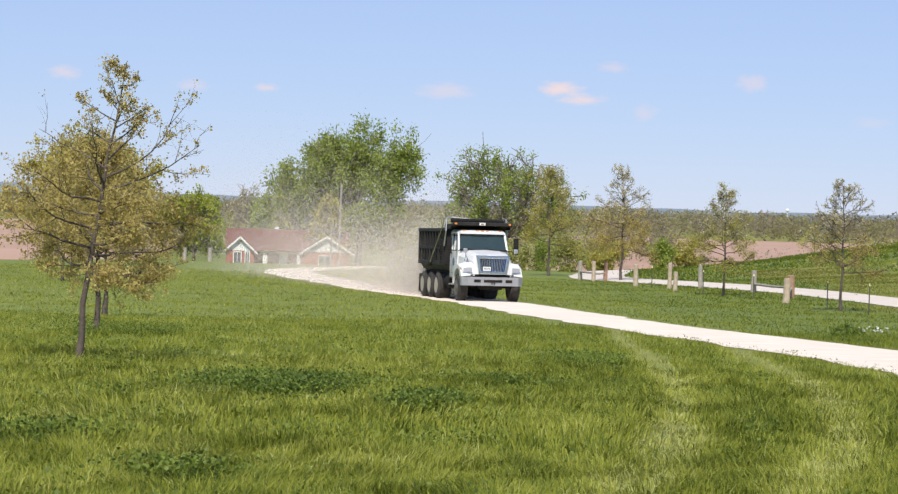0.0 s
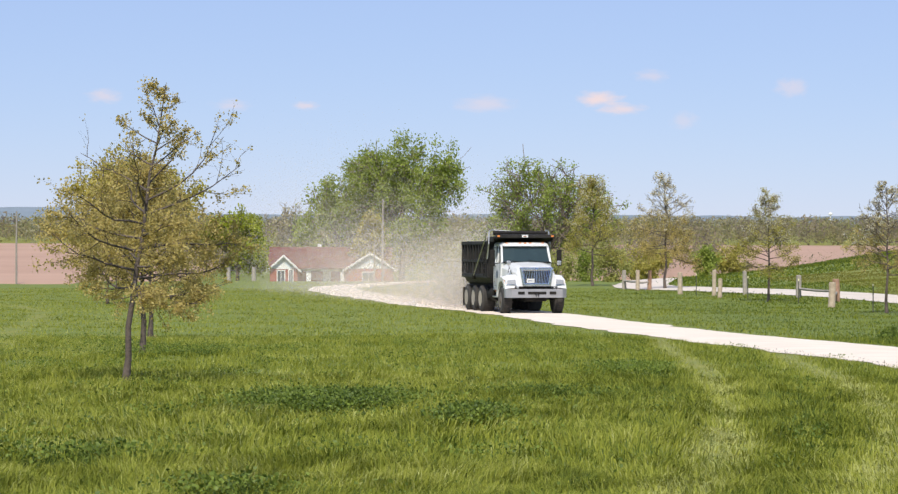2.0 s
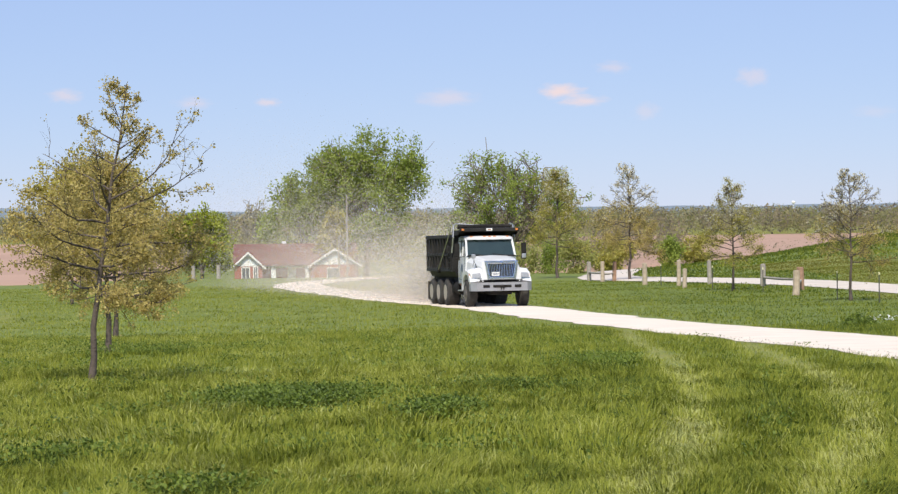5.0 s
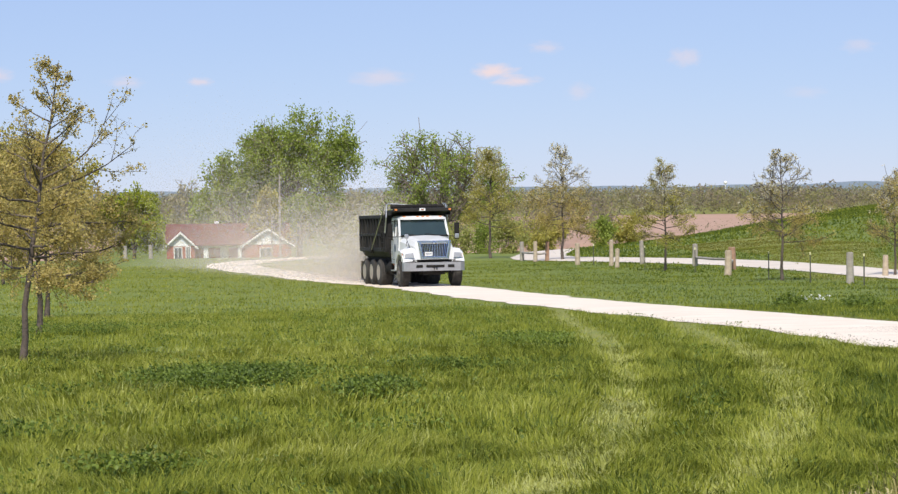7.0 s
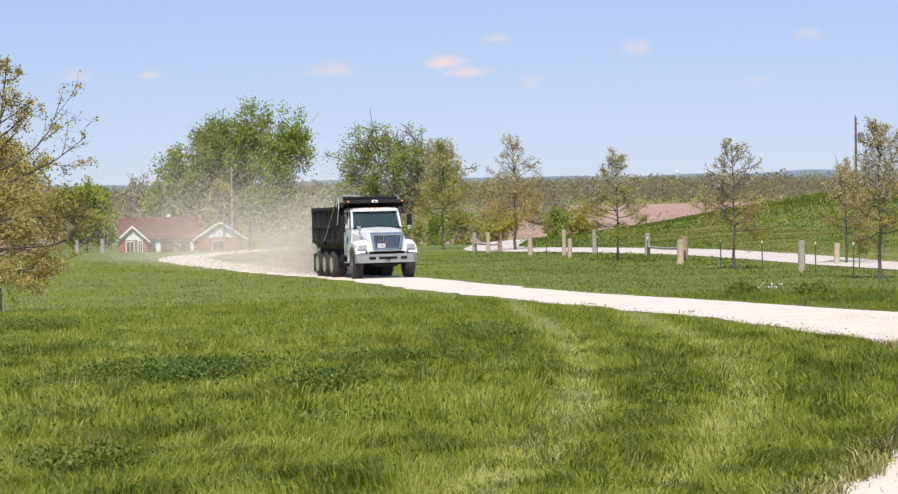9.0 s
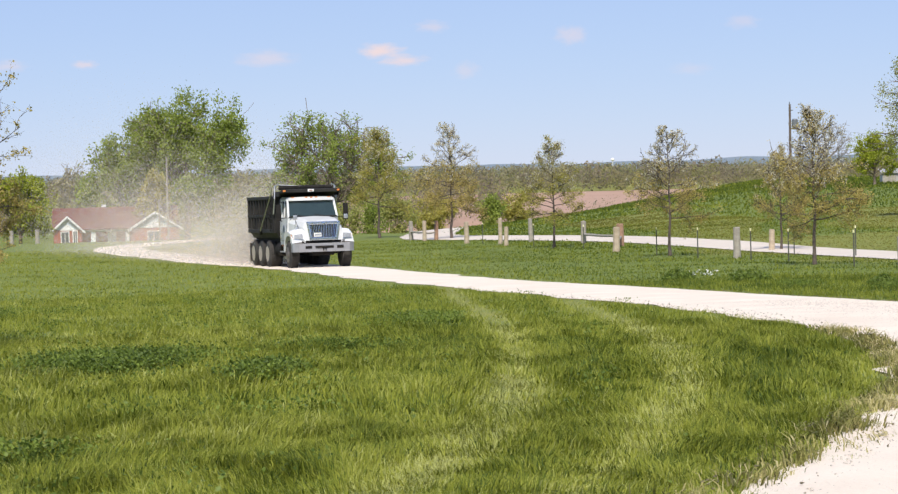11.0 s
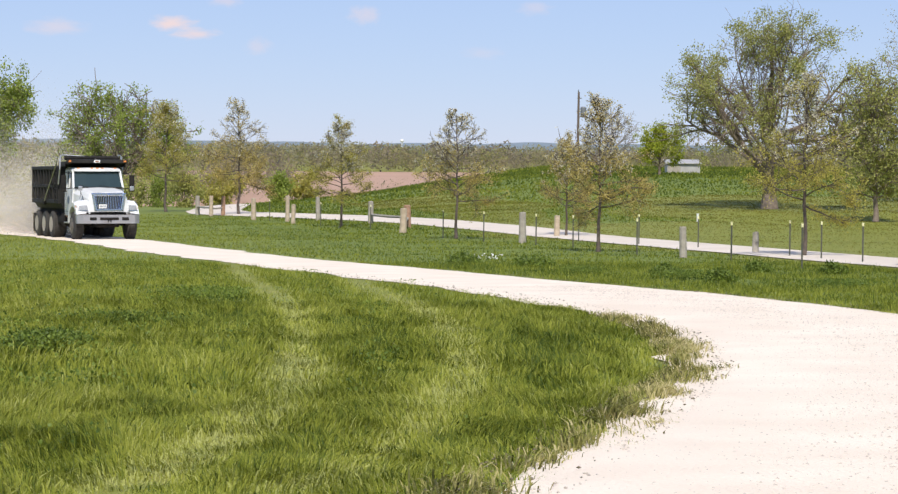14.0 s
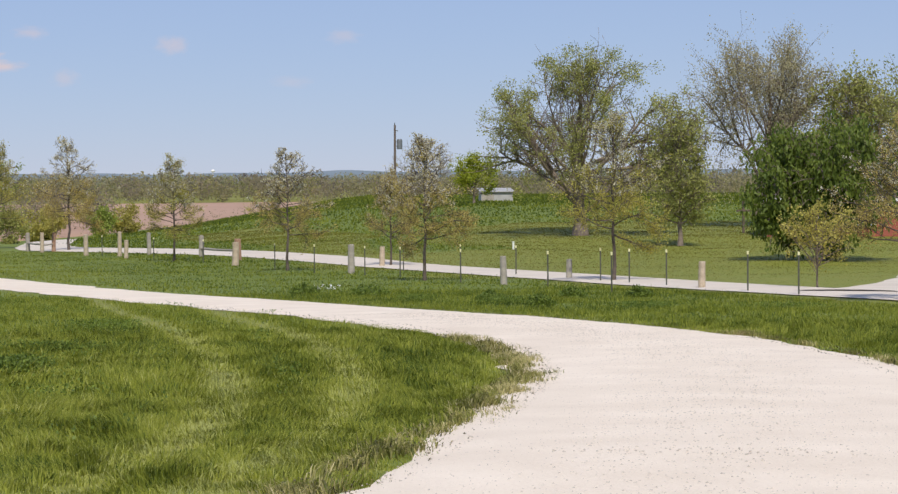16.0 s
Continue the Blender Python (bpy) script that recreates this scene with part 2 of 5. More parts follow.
def lathe(bm, profile, c, axis="x", n=28):
    """Turns (along, radius) pairs round an axis through c."""
    rings = []
    for h, r in profile:
        ring = []
        for k in range(n):
            u, v = r * math.cos(k * math.tau / n), r * math.sin(k * math.tau / n)
            p = (h, u, v) if axis == "x" else (u, h, v) if axis == "y" else (u, v, h)
            ring.append(bm.verts.new(Vector(c) + Vector(p)))
        rings.append(ring)
    for a, b in zip(rings, rings[1:]):
        for k in range(n):
            bm.faces.new((a[k], a[(k + 1) % n], b[(k + 1) % n], b[k]))
    bm.faces.new(rings[0][::-1])
    bm.faces.new(rings[-1])
    bmesh.ops.recalc_face_normals(bm, faces=bm.faces)
    return bm


def loft(bm, sections, caps=True):
    """Skins a row of closed sections that have the same number of points."""
    rings = [[bm.verts.new(p) for p in s] for s in sections]
    k = len(rings[0])
    for a, b in zip(rings, rings[1:]):
        for i in range(k):
            bm.faces.new((a[i], a[(i + 1) % k], b[(i + 1) % k], b[i]))
    if caps:
        bm.faces.new(rings[0][::-1])
        bm.faces.new(rings[-1])
    bmesh.ops.recalc_face_normals(bm, faces=bm.faces)
    return bm


def slab(bm, outline, axis, lo, hi):
    """An outline of (u, v) pairs pushed out along an axis from lo to hi."""
    at = {"x": lambda u, v, w: (w, u, v), "y": lambda u, v, w: (u, w, v), "z": lambda u, v, w: (u, v, w)}[axis]
    return loft(bm, [[at(u, v, lo) for u, v in outline], [at(u, v, hi) for u, v in outline]])


# ---- the lie of the land ----
REACH = [-400, 0, 10, 20, 34, 47, 63, 72, 91, 106, 145, 190, 270, 400, 600, 9000]
LEVEL = [0.1, 0, -0.12, -0.43, -0.78, -1.22, -1.66, -1.88, -2.25, -2.5, -3.05, -3.64, -6.8, -8.1, -8.7, -9.0]


def land(x, y):
    """Height of the ground: it falls away from the drive's mouth, and a pasture hill rises beyond the road."""
    x, y = np.asarray(x, dtype=float), np.asarray(y, dtype=float)
    d = np.hypot(x, y)
    d = np.where(y < 0, -d, d)
    z = np.interp(d, REACH, LEVEL)
    az = np.degrees(np.arctan2(x, np.maximum(y, 1)))
    a = np.clip((az - 3) / 9.0, 0, 1) ** 1.15
    a = a * a * (3 - 2 * a) * 0.35 + a * 0.65
    s = np.clip((d - 100) / 150, 0, 1) ** 1.35 * np.clip((700 - d) / 400, 0, 1)
    return z + 5.5 * a * s


def relief(x, y):
    """Soft humps of the meadow, level along the drive and the road."""
    x, y = np.asarray(x, dtype=float), np.asarray(y, dtype=float)
    free = np.minimum(near_line(x, y, DRIVE[::4]), near_line(x, y, ROAD[::4]))
    fade = np.clip((free - 3.0) / 3, 0, 1) * np.clip((75 - np.abs(x)) / 20, 0, 1) * np.clip((220 - y) / 40, 0, 1)
    return (0.08 * (vnoise(x, y, 2.4, 11) - 0.5) + 0.14 * (vnoise(x, y, 7.5, 12) - 0.5)) * fade


def on(x, y, turn=0.0, scale=1.0, sink=0.0):
    return pose(x, y, float(land(x, y)) - sink, 0, 0, turn) @ Matrix.Scale(scale, 4)


def smooth_line(pts, step=0.8):
    """A Catmull-Rom line through plan points."""
    p = [np.array(q, dtype=float) for q in pts]
    p = [2 * p[0] - p[1]] + p + [2 * p[-1] - p[-2]]
    out = []
    for a, b, c, d in zip(p, p[1:], p[2:], p[3:]):
        n = max(2, int(np.hypot(*(c - b)) / step))
        for i in range(n):
            t = i / n
            out.append(0.5 * (2 * b + (c - a) * t + (2 * a - 5 * b + 4 * c - d) * t * t + (3 * b - a - 3 * c + d) * t ** 3))
    return np.array(out + [p[-2]])


LATTICE = np.random.default_rng(3).random((256, 256))


def vnoise(x, y, size, k=0):
    """Smooth random patches of one size, 0 to 1."""
    u, v = np.asarray(x) / size + 17.31 * k, np.asarray(y) / size + 5.17 * k
    i, j = np.floor(u).astype(int), np.floor(v).astype(int)
    f, g = u - i, v - j
    f, g = f * f * (3 - 2 * f), g * g * (3 - 2 * g)
    i0, i1, j0, j1 = i % 256, (i + 1) % 256, j % 256, (j + 1) % 256
    return (LATTICE[i0, j0] * (1 - f) + LATTICE[i1, j0] * f) * (1 - g) + (LATTICE[i0, j1] * (1 - f) + LATTICE[i1, j1] * f) * g


def mown_at(x, y):
    """The lawn beyond the road, with an uneven border."""
    x, y = x + 5 * (vnoise(x, y, 7, 2) - 0.5), y + 14 * (vnoise(x, y, 8, 5) - 0.5)
    return ((x > 21.5) & (y < 118)) | ((x > 33) & (y < 150)) | ((x > 20) & (x < 27.5) & (y < 165))


def near_line(x, y, line):
    best = np.full(len(x), 1e9)
    for q in line:
        np.minimum(best, (x - q[0]) ** 2 + (y - q[1]) ** 2, out=best)
    return np.sqrt(best)


DRIVE = smooth_line([(-30, -12), (-8, -5), (-1.5, 0.5), (1.8, 5.5), (4.2, 10.4), (6.3, 15.7), (7.75, 20), (9.0, 27), (9.0, 36), (8.3, 47), (6.6, 60), (4.7, 73), (2.2, 90), (-1.6, 106), (-5.6, 125),
                     (-8.8, 143), (-9.9, 156), (-8.2, 169), (-4.0, 184), (3, 196), (12, 200)], 0.7)
ROAD = smooth_line([(28, -60), (26, 0), (25.0, 40), (24.3, 60), (23.6, 80), (22.2, 100), (19.0, 119), (14.5, 137), (11.2, 152), (10.4, 160), (11.5, 175), (15, 200), (24, 230)], 1.5)
SPUR = smooth_line([(24.5, 54), (28, 58), (33, 66), (40, 78), (50, 90)], 1.5)
TRACK_A = smooth_line([(4.6, 66), (3.9, 52), (3.3, 37), (2.6, 26), (1.6, 17), (0.2, 11), (-2, 6)], 0.5)
TRACK_B = smooth_line([(6.4, 54), (5.5, 43), (4.9, 34), (4.3, 26), (3.2, 18.5), (1.8, 13), (0, 8)], 0.5)
TRACK_C = smooth_line([(-10.6, 50), (-13.0, 62), (-15.7, 79), (-17.5, 90), (-21, 103), (-26, 112)], 0.7)
HALF = 2.1


def half_at(y):
    """Half the drive's width: it opens out towards its mouth."""
    return np.interp(y, [24, 62], [HALF, 1.5])


# the side next to the meadow stays where it is
across_drive = np.gradient(DRIVE, axis=0)
across_drive = np.stack([across_drive[:, 1], -across_drive[:, 0]], 1) / np.linalg.norm(across_drive, axis=1)[:, None]
DRIVE = DRIVE - across_drive * (HALF - half_at(DRIVE[:, 1]))[:, None]


def ribbon(name, line, half, material, lift, label, wobble=0.15, across=9):
    """A strip laid on the land, with a ragged edge."""
    rng = np.random.default_rng(5)
    half = np.broadcast_to(half, len(line))
    tang = np.gradient(line, axis=0)
    tang /= np.linalg.norm(tang, axis=1)[:, None] + 1e-9
    nor = np.stack([tang[:, 1], -tang[:, 0]], 1)
    w1 = np.convolve(rng.normal(0, wobble, len(line) + 4), np.ones(3) / 3, "same")[2:-2]
    w2 = np.convolve(rng.normal(0, wobble, len(line) + 4), np.ones(3) / 3, "same")[2:-2]
    vs = []
    for i in range(len(line)):
        for s in np.linspace(-1, 1, across):
            r = s * half[i] + (w1[i] if s < -0.9 else w2[i] if s > 0.9 else 0)
            x, y = line[i] + nor[i] * r
            drop = 0.03 if abs(s) > 0.9 else 0
            vs.append((x, y, float(land(x, y)) + lift - drop + 0.03 * (1 - s * s)))
    fs = [[i * across + j, i * across + j + 1, (i + 1) * across + j + 1, (i + 1) * across + j] for i in range(len(line) - 1) for j in range(across - 1)]
    ob = mesh_part(name, vs, fs, material, smooth=True)
    return tagged(ob, label, name, kind="structure")


def graded(lo, hi, fine_lo, fine_hi, step, grow=1.09):
    v = list(np.arange(fine_lo, fine_hi, step))
    s = step
    while v[-1] < hi:
        s *= grow
        v.append(v[-1] + s)
    s, low = step, [v[0]]
    while low[-1] > lo:
        s *= grow
        low.append(low[-1] - s)
    return np.array(low[:0:-1] + v)


gx, gy = graded(-4200, 4200, -22, 36, 0.5), graded(-500, 4300, 4, 125, 0.6)
X, Y = np.meshgrid(gx, gy)
X, Y = X.ravel(), Y.ravel()
Z = land(X, Y)
Z = Z + relief(X, Y)
mown = mown_at(X, Y)
hillside = (X > 12) & ~mown & (Y > 100)
ground_tint = 0.36 + 0.0 * X
# lush verge right of the drive, darkened further for missing blade shade
ground_tint[(X > 8) & (Y > 40) & (Y < 150)] = 0.29
ground_tint[mown] = 0.5
ground_tint[hillside] = 0.2 + 0.16 * vnoise(X, Y, 16, 4)[hillside]
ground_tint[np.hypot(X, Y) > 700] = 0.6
near = (np.abs(X) < 40) & (Y < 130) & (Y > 0)
worn = np.minimum(np.minimum(near_line(X[near], Y[near], TRACK_A), near_line(X[near], Y[near], TRACK_B)), near_line(X[near], Y[near], TRACK_C))
ground_tint[near] += 0.22 * np.clip(1.3 - worn / 0.4, 0, 1)
nxg, nyg = len(gx), len(gy)
ii, jj = np.meshgrid(np.arange(nxg - 1), np.arange(nyg - 1))
q0 = (jj * nxg + ii).ravel()
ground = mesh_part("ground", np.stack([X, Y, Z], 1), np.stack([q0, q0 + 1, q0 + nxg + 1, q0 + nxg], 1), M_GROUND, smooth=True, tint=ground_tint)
tagged(ground, "green spring meadow and pasture falling away gently", "ground", kind="structure")
drive = ribbon("drive", DRIVE, half_at(DRIVE[:, 1]) + 0.15, M_GRAVEL, 0.045, "pale crushed-limestone drive curving through the meadow", 0.22)
road = ribbon("road", ROAD, 2.0, M_ROAD, 0.06, "pale narrow country road beyond the fence", 0.1)
spur = ribbon("house_drive", SPUR, 1.7, M_ROAD, 0.10, "pale side drive leading to the brick house", 0.1)


def sheet(name, x0, x1, y0, y1, lift, material, label, cells=40, skew=0.0):
    u, v = np.meshgrid(np.linspace(0, 1, cells + 1), np.linspace(0, 1, cells + 1))
    y = y0 + (y1 - y0) * v.ravel()
    x = x0 + (x1 - x0) * u.ravel() + skew * (y - y0)
    i, j = np.meshgrid(np.arange(cells), np.arange(cells))
    q = (j * (cells + 1) + i).ravel()
    u, v = u.ravel(), v.ravel()
    lift = lift - 1.0 * ((u == 0) | (u == 1) | (v == 0) | (v == 1))
    ob = mesh_part(name, np.stack([x, y, land(x, y) + lift + 0.0008 * y], 1), np.stack([q, q + 1, q + cells + 2, q + cells + 1], 1), material, smooth=True)
    return tagged(ob, label, "field", kind="structure")


sheet("field_west", -320, -26, 158, 850, 0.0, M_FIELD, "bare brown ploughed field", 60, -0.08)
sheet("field_north", 5, 190, 330, 850, 0.0, M_FIELD, "bare brown ploughed field behind the fence", 60, 0.02)


# ---- trees ----
def grow(seed, height, env, clear=0.25, limbs=26, el_low=5, el_high=60, r0=0.06, lean=0.0, sub=5, twigs=3, wiggle=0.10, droop=0.0, fork=0, top=1.0, sparse=0.0):
    """Trunk, limbs, side branches and twigs inside a crown of radius env(h), h from 0 to 1. Returns the bars and the twig points."""
    rng = np.random.default_rng(seed)
    bars, tips = [], []

    def run(p, d, length, ra, rb, n, level):
        pts = [p.copy()]
        d = d / np.linalg.norm(d)
        for i in range(n):
            d = d + rng.normal(0, wiggle, 3) + np.array([0, 0, (0.05 if level == 1 else 0.0) - droop * (level > 1)])
            d = d / np.linalg.norm(d)
            p = p + d * length / n
            pts.append(p.copy())
        bars.append((pts, ra, rb, level))
        return pts, d

    n = 10
    trunk = [np.array([lean * height * (i / n) ** 1.5 + rng.normal(0, 0.006) * height * (i > 0), rng.normal(0, 0.006) * height * (i > 0), height * top * i / n]) for i in range(n + 1)]
    bars.append((trunk, r0, r0 * 0.12, 0))
    for k in range(limbs):
        h = clear + (0.97 - clear) * ((k + rng.random() * 0.8) / limbs)
        i = min(n - 1, int(h * n))
        p = trunk[i] + (trunk[i + 1] - trunk[i]) * (h * n - i)
        rel = (h - clear) / (1 - clear)
        if h > 0.62 and rng.random() < sparse:
            continue
        if fork:
            rel = rng.random()
            hh = clear + (0.5 - clear) * rng.random() * fork
            i = min(n - 1, int(hh * n))
            p = trunk[i] + (trunk[i + 1] - trunk[i]) * (hh * n - i)
        el = radians(el_low + (el_high - el_low) * rel + rng.normal(0, 7))
        az = k * 2.39996 + rng.normal(0, 0.35)
        d = np.array([math.cos(az) * math.cos(el), math.sin(az) * math.cos(el), math.sin(el)])
        if fork:
            # run until the crown's edge
            length = 0.1 * height
            while length < height:
                q = p + d * length
                hq = q[2] / height
                if hq > 0.97 or math.hypot(q[0], q[1]) > env(min(1, max(0, hq))) * height * (0.85 + 0.25 * rng.random()):
                    break
                length += 0.03 * height
        else:
            length = env(h) * height / max(0.35, math.cos(el)) * (0.75 + 0.4 * rng.random())
        rl = r0 * (0.42 if fork else 0.36) * (1.05 - 0.75 * rel) + 0.003
        pts, _ = run(p, d, length, rl, rl * 0.25, 6, 1)
        for s in range(sub):
            t = (0.4 if fork else 0.25) + (0.6 if fork else 0.75) * (s + rng.random()) / sub
            j = min(5, int(t * 6))
            base = pts[j] + (pts[j + 1] - pts[j]) * (t * 6 - j)
            dd2 = (pts[j + 1] - pts[j])
            dd2 = dd2 / np.linalg.norm(dd2) + rng.normal(0, 0.62, 3)
            sl = length * (0.30 + 0.28 * rng.random()) * (1.15 - 0.6 * t)
            spts, _ = run(base, dd2, sl, rl * 0.35, rl * 0.10, 4, 2)
            tips += spts[1:]
            for w in range(twigs):
                b2 = spts[1 + w % 4]
                d3 = (spts[-1] - spts[0]) / max(sl, 1e-6) + rng.normal(0, 0.8, 3)
                tp, _ = run(b2, d3, sl * (0.35 + 0.35 * rng.random()), rl * 0.14, rl * 0.05, 2, 3)
                tips += tp[1:]
    tips = np.array(tips)
    k = height / max(tips[:, 2].max(), trunk[-1][2])
    return [([q * k for q in pts], ra, rb, level) for pts, ra, rb, level in bars], tips * k


def bars_mesh(name, bars, material, parent, thin=0.0):
    vs, fs = [], []
    for pts, ra, rb, level in bars:
        sides = (8, 5, 4, 3)[level]
        n = len(pts)
        for i, p in enumerate(pts):
            d = np.array(pts[min(i + 1, n - 1)]) - np.array(pts[max(i - 1, 0)])
            d = d / (np.linalg.norm(d) + 1e-9)
            a = np.cross(d, (0, 0, 1) if abs(d[2]) < 0.9 else (1, 0, 0))
            a = a / np.linalg.norm(a)
            b = np.cross(d, a)
            r = max(ra + (rb - ra) * i / (n - 1), thin)
            if level == 0 and i == 0:
                r *= 1.3
            for k in range(sides):
                c = k * math.tau / sides
                vs.append(p + (a * math.cos(c) + b * math.sin(c)) * r)
        o = len(vs) - n * sides
        for i in range(n - 1):
            for k in range(sides):
                fs.append((o + i * sides + k, o + i * sides + (k + 1) % sides, o + (i + 1) * sides + (k + 1) % sides, o + (i + 1) * sides + k))
    return mesh_part(name, np.array(vs), fs, material, parent, smooth=True)


def leaves_mesh(name, centres, size, material, parent, seed, hang=0.0):
    """Small folded leaf sprays, each turned its own way."""
    rng = np.random.default_rng(seed)
    n = len(centres)
    a = rng.normal(0, 1, (n, 3))
    a[:, 2] -= hang * 3
    a /= np.linalg.norm(a, axis=1)[:, None]
    b = np.cross(a, rng.normal(0, 1, (n, 3)))
    b /= np.linalg.norm(b, axis=1)[:, None] + 1e-9
    c = np.cross(a, b)
    s = size * rng.uniform(0.55, 1.35, (n, 1))
    v = np.stack([centres, centres + (a * 0.5 + b * 0.42 + c * 0.14) * s, centres + a * s * (1 + hang), centres + (a * 0.5 - b * 0.42 + c * 0.14) * s], 1).reshape(-1, 3)
    q = np.arange(n) * 4
    f = np.stack([q, q + 1, q + 2, q, q + 2, q + 3], 1).reshape(-1, 3)
    return mesh_part(name, v, f, material, parent)


def tree(name, m, label, seed, height, env, leaf, count, size, bark=None, spread=0.05, hang=0.0, group="", bare_top=0.0, thin=0.0, category="tree", clump=7, bare_from=0.45, bare_gain=2.2, shell=0.0, buds=0, **kw):
    ob = thing(name, m, label, category, group)
    bars, tips = grow(seed, height, env, **kw)
    bars_mesh("trunk", bars, bark or (M_BARK_OAK if name == "oak_tree" else M_BARK), ob, thin)
    rng = np.random.default_rng(seed + 99)
    if bare_top:
        # leaves thin out towards the top
        keep = rng.random(len(tips)) > bare_top * np.clip((tips[:, 2] / height - bare_from) * bare_gain, 0, 1)
        high = tips[tips[:, 2] > 0.5 * height]
        if buds:
            sprigs = high[rng.integers(0, len(high), buds // 5)]
            leaves_mesh("bud_spray", sprigs[rng.integers(0, len(sprigs), buds)] + rng.normal(0, 0.006, (buds, 3)) * height, size * (1.0 if buds > 4000 else 0.95), leaf if buds > 4000 else M_BUDTIP, ob, seed + 8)
        tips = tips[keep]
    if shell:
        # old crowns carry their leaves outside, with bare limbs showing within
        mid = np.array([0, 0, 0.56 * height])
        far = np.percentile(np.abs(tips - mid), 96, axis=0)
        away = np.linalg.norm((tips - mid) / far, axis=1) + 0.35 * np.clip((tips[:, 2] - mid[2]) / far[2], -0.6, 1)
        tips = tips[(away > shell) | (rng.random(len(tips)) < 0.12)]
    # foliage gathers in sprays with gaps between them
    knots = tips[rng.integers(0, len(tips), max(40, count // clump))]
    pick = knots[rng.integers(0, len(knots), count)] + rng.normal(0, spread, (count, 3)) * height
    leaves_mesh("crown", pick, size, leaf, ob, seed + 7, hang)
    return ob


def oak_env(h):
    return 0.30 * max(0.0, min(1, (1.06 - h) / 0.62)) ** 0.8 + 0.02


def lead_env(h):
    return float(np.interp(h, [0.2, 0.34, 0.5, 0.64, 0.72, 0.85, 1.0], [0.30, 0.38, 0.38, 0.32, 0.16, 0.10, 0.03]))


def fence_env(h):
    return float(np.interp(h, [0.22, 0.36, 0.5, 0.64, 0.82, 1.0], [0.26, 0.34, 0.31, 0.22, 0.13, 0.03]))


def wide_env(h):
    return 0.37 * max(0.0, min(1, (1.06 - h) / 0.62)) ** 0.9 + 0.015


def round_env(h):
    return 0.46 * math.sqrt(max(0.0, 1 - ((h - 0.58) / 0.46) ** 2)) + 0.02


def full_env(h):
    return 0.56 * math.sqrt(max(0.0, 1 - ((h - 0.56) / 0.47) ** 2)) + 0.02


def broad_env(h):
    return 0.55 * math.sqrt(max(0.0, 1 - ((h - 0.60) / 0.45) ** 2)) + 0.02


def tall_env(h):
    return 0.27 * math.sqrt(max(0.0, 1 - ((h - 0.5) / 0.52) ** 2)) + 0.02


OAK = "young pin oak with sparse bronze-green spring leaves, in the meadow"
OAKS = dict(clear=0.30, limbs=34, el_low=-3, el_high=62, sub=6, twigs=3, wiggle=0.13)
tree("oak_tree", on(-4.7, 29.7), "young pin oak with bronze spring leaves and thin bare top", 11, 3.95, lead_env, M_OAK, 19000, 0.031, spread=0.010, group="oaks in the meadow", bare_top=0.985, bare_from=0.48, bare_gain=4.5, buds=4600, sparse=0.45, r0=0.046, lean=0.14, **{**OAKS, "el_high": 40})
tree("oak_tree", on(-6.5, 43.1), OAK, 12, 3.9, wide_env, M_OAK, 19000, 0.040, spread=0.012, group="oaks in the meadow", bare_top=0.5, r0=0.06, **OAKS)
tree("oak_tree", on(-8.8, 59.7), OAK, 13, 4.4, wide_env, M_OAK, 16000, 0.048, spread=0.013, group="oaks in the meadow", bare_top=0.4, r0=0.065, **OAKS)
tree("oak_tree", on(-17.9, 108), OAK, 14, 5.2, oak_env, M_OAK, 3000, 0.10, spread=0.015, group="oaks in the meadow", r0=0.07, **OAKS)
tree("oak_tree", on(-9.0, 36.0), OAK, 15, 4.2, oak_env, M_OAK, 7000, 0.036, spread=0.010, group="oaks in the meadow", bare_top=0.6, r0=0.055, **OAKS)
for (tx, ty, th), sd, mt, top, cnt in (((7.2, 166.6, 7.9), 21, M_OAK_GREEN, 0.55, 3600), ((11.0, 148.0, 7.5), 22, M_OAK, 0.96, 3000), ((13.5, 113.8, 5.5), 23, M_OAK_GREEN, 0.8, 2600),
                                       ((16.1, 95.1, 5.4), 24, M_OAK, 0.95, 2000), ((17.3, 74.3, 5.3), 25, M_OAK, 0.9, 2600), ((21.6, 99.0, 4.6), 26, M_OAK, 0.6, 2400), ((23.1, 70.6, 6.0), 27, M_OAK_GREEN, 0.9, 2600),
                                       ((22.9, 46.9, 4.8), 28, M_OAK, 0.75, 2600)):
    cnt = int(cnt * 4.0)
    tree("oak_tree", on(tx, ty), "young oak with thin olive-gold spring leaves beside the fence", sd, th, fence_env, mt, cnt, 0.052 * (th / 5.5), spread=0.016, clump=5, group="oaks along the fence", bare_top=top, bare_from=0.42, bare_gain=3.5, buds=3600, r0=0.012 * th, thin=0.008, **OAKS)
tree("shrub", on(25.9, 59.5), "small leafy shrub tree beside the road", 29, 2.8, round_env, M_OAK_GREEN, 2600, 0.075, spread=0.03, r0=0.035, clear=0.15, limbs=26, fork=1, el_low=25, el_high=80, category="shrub")

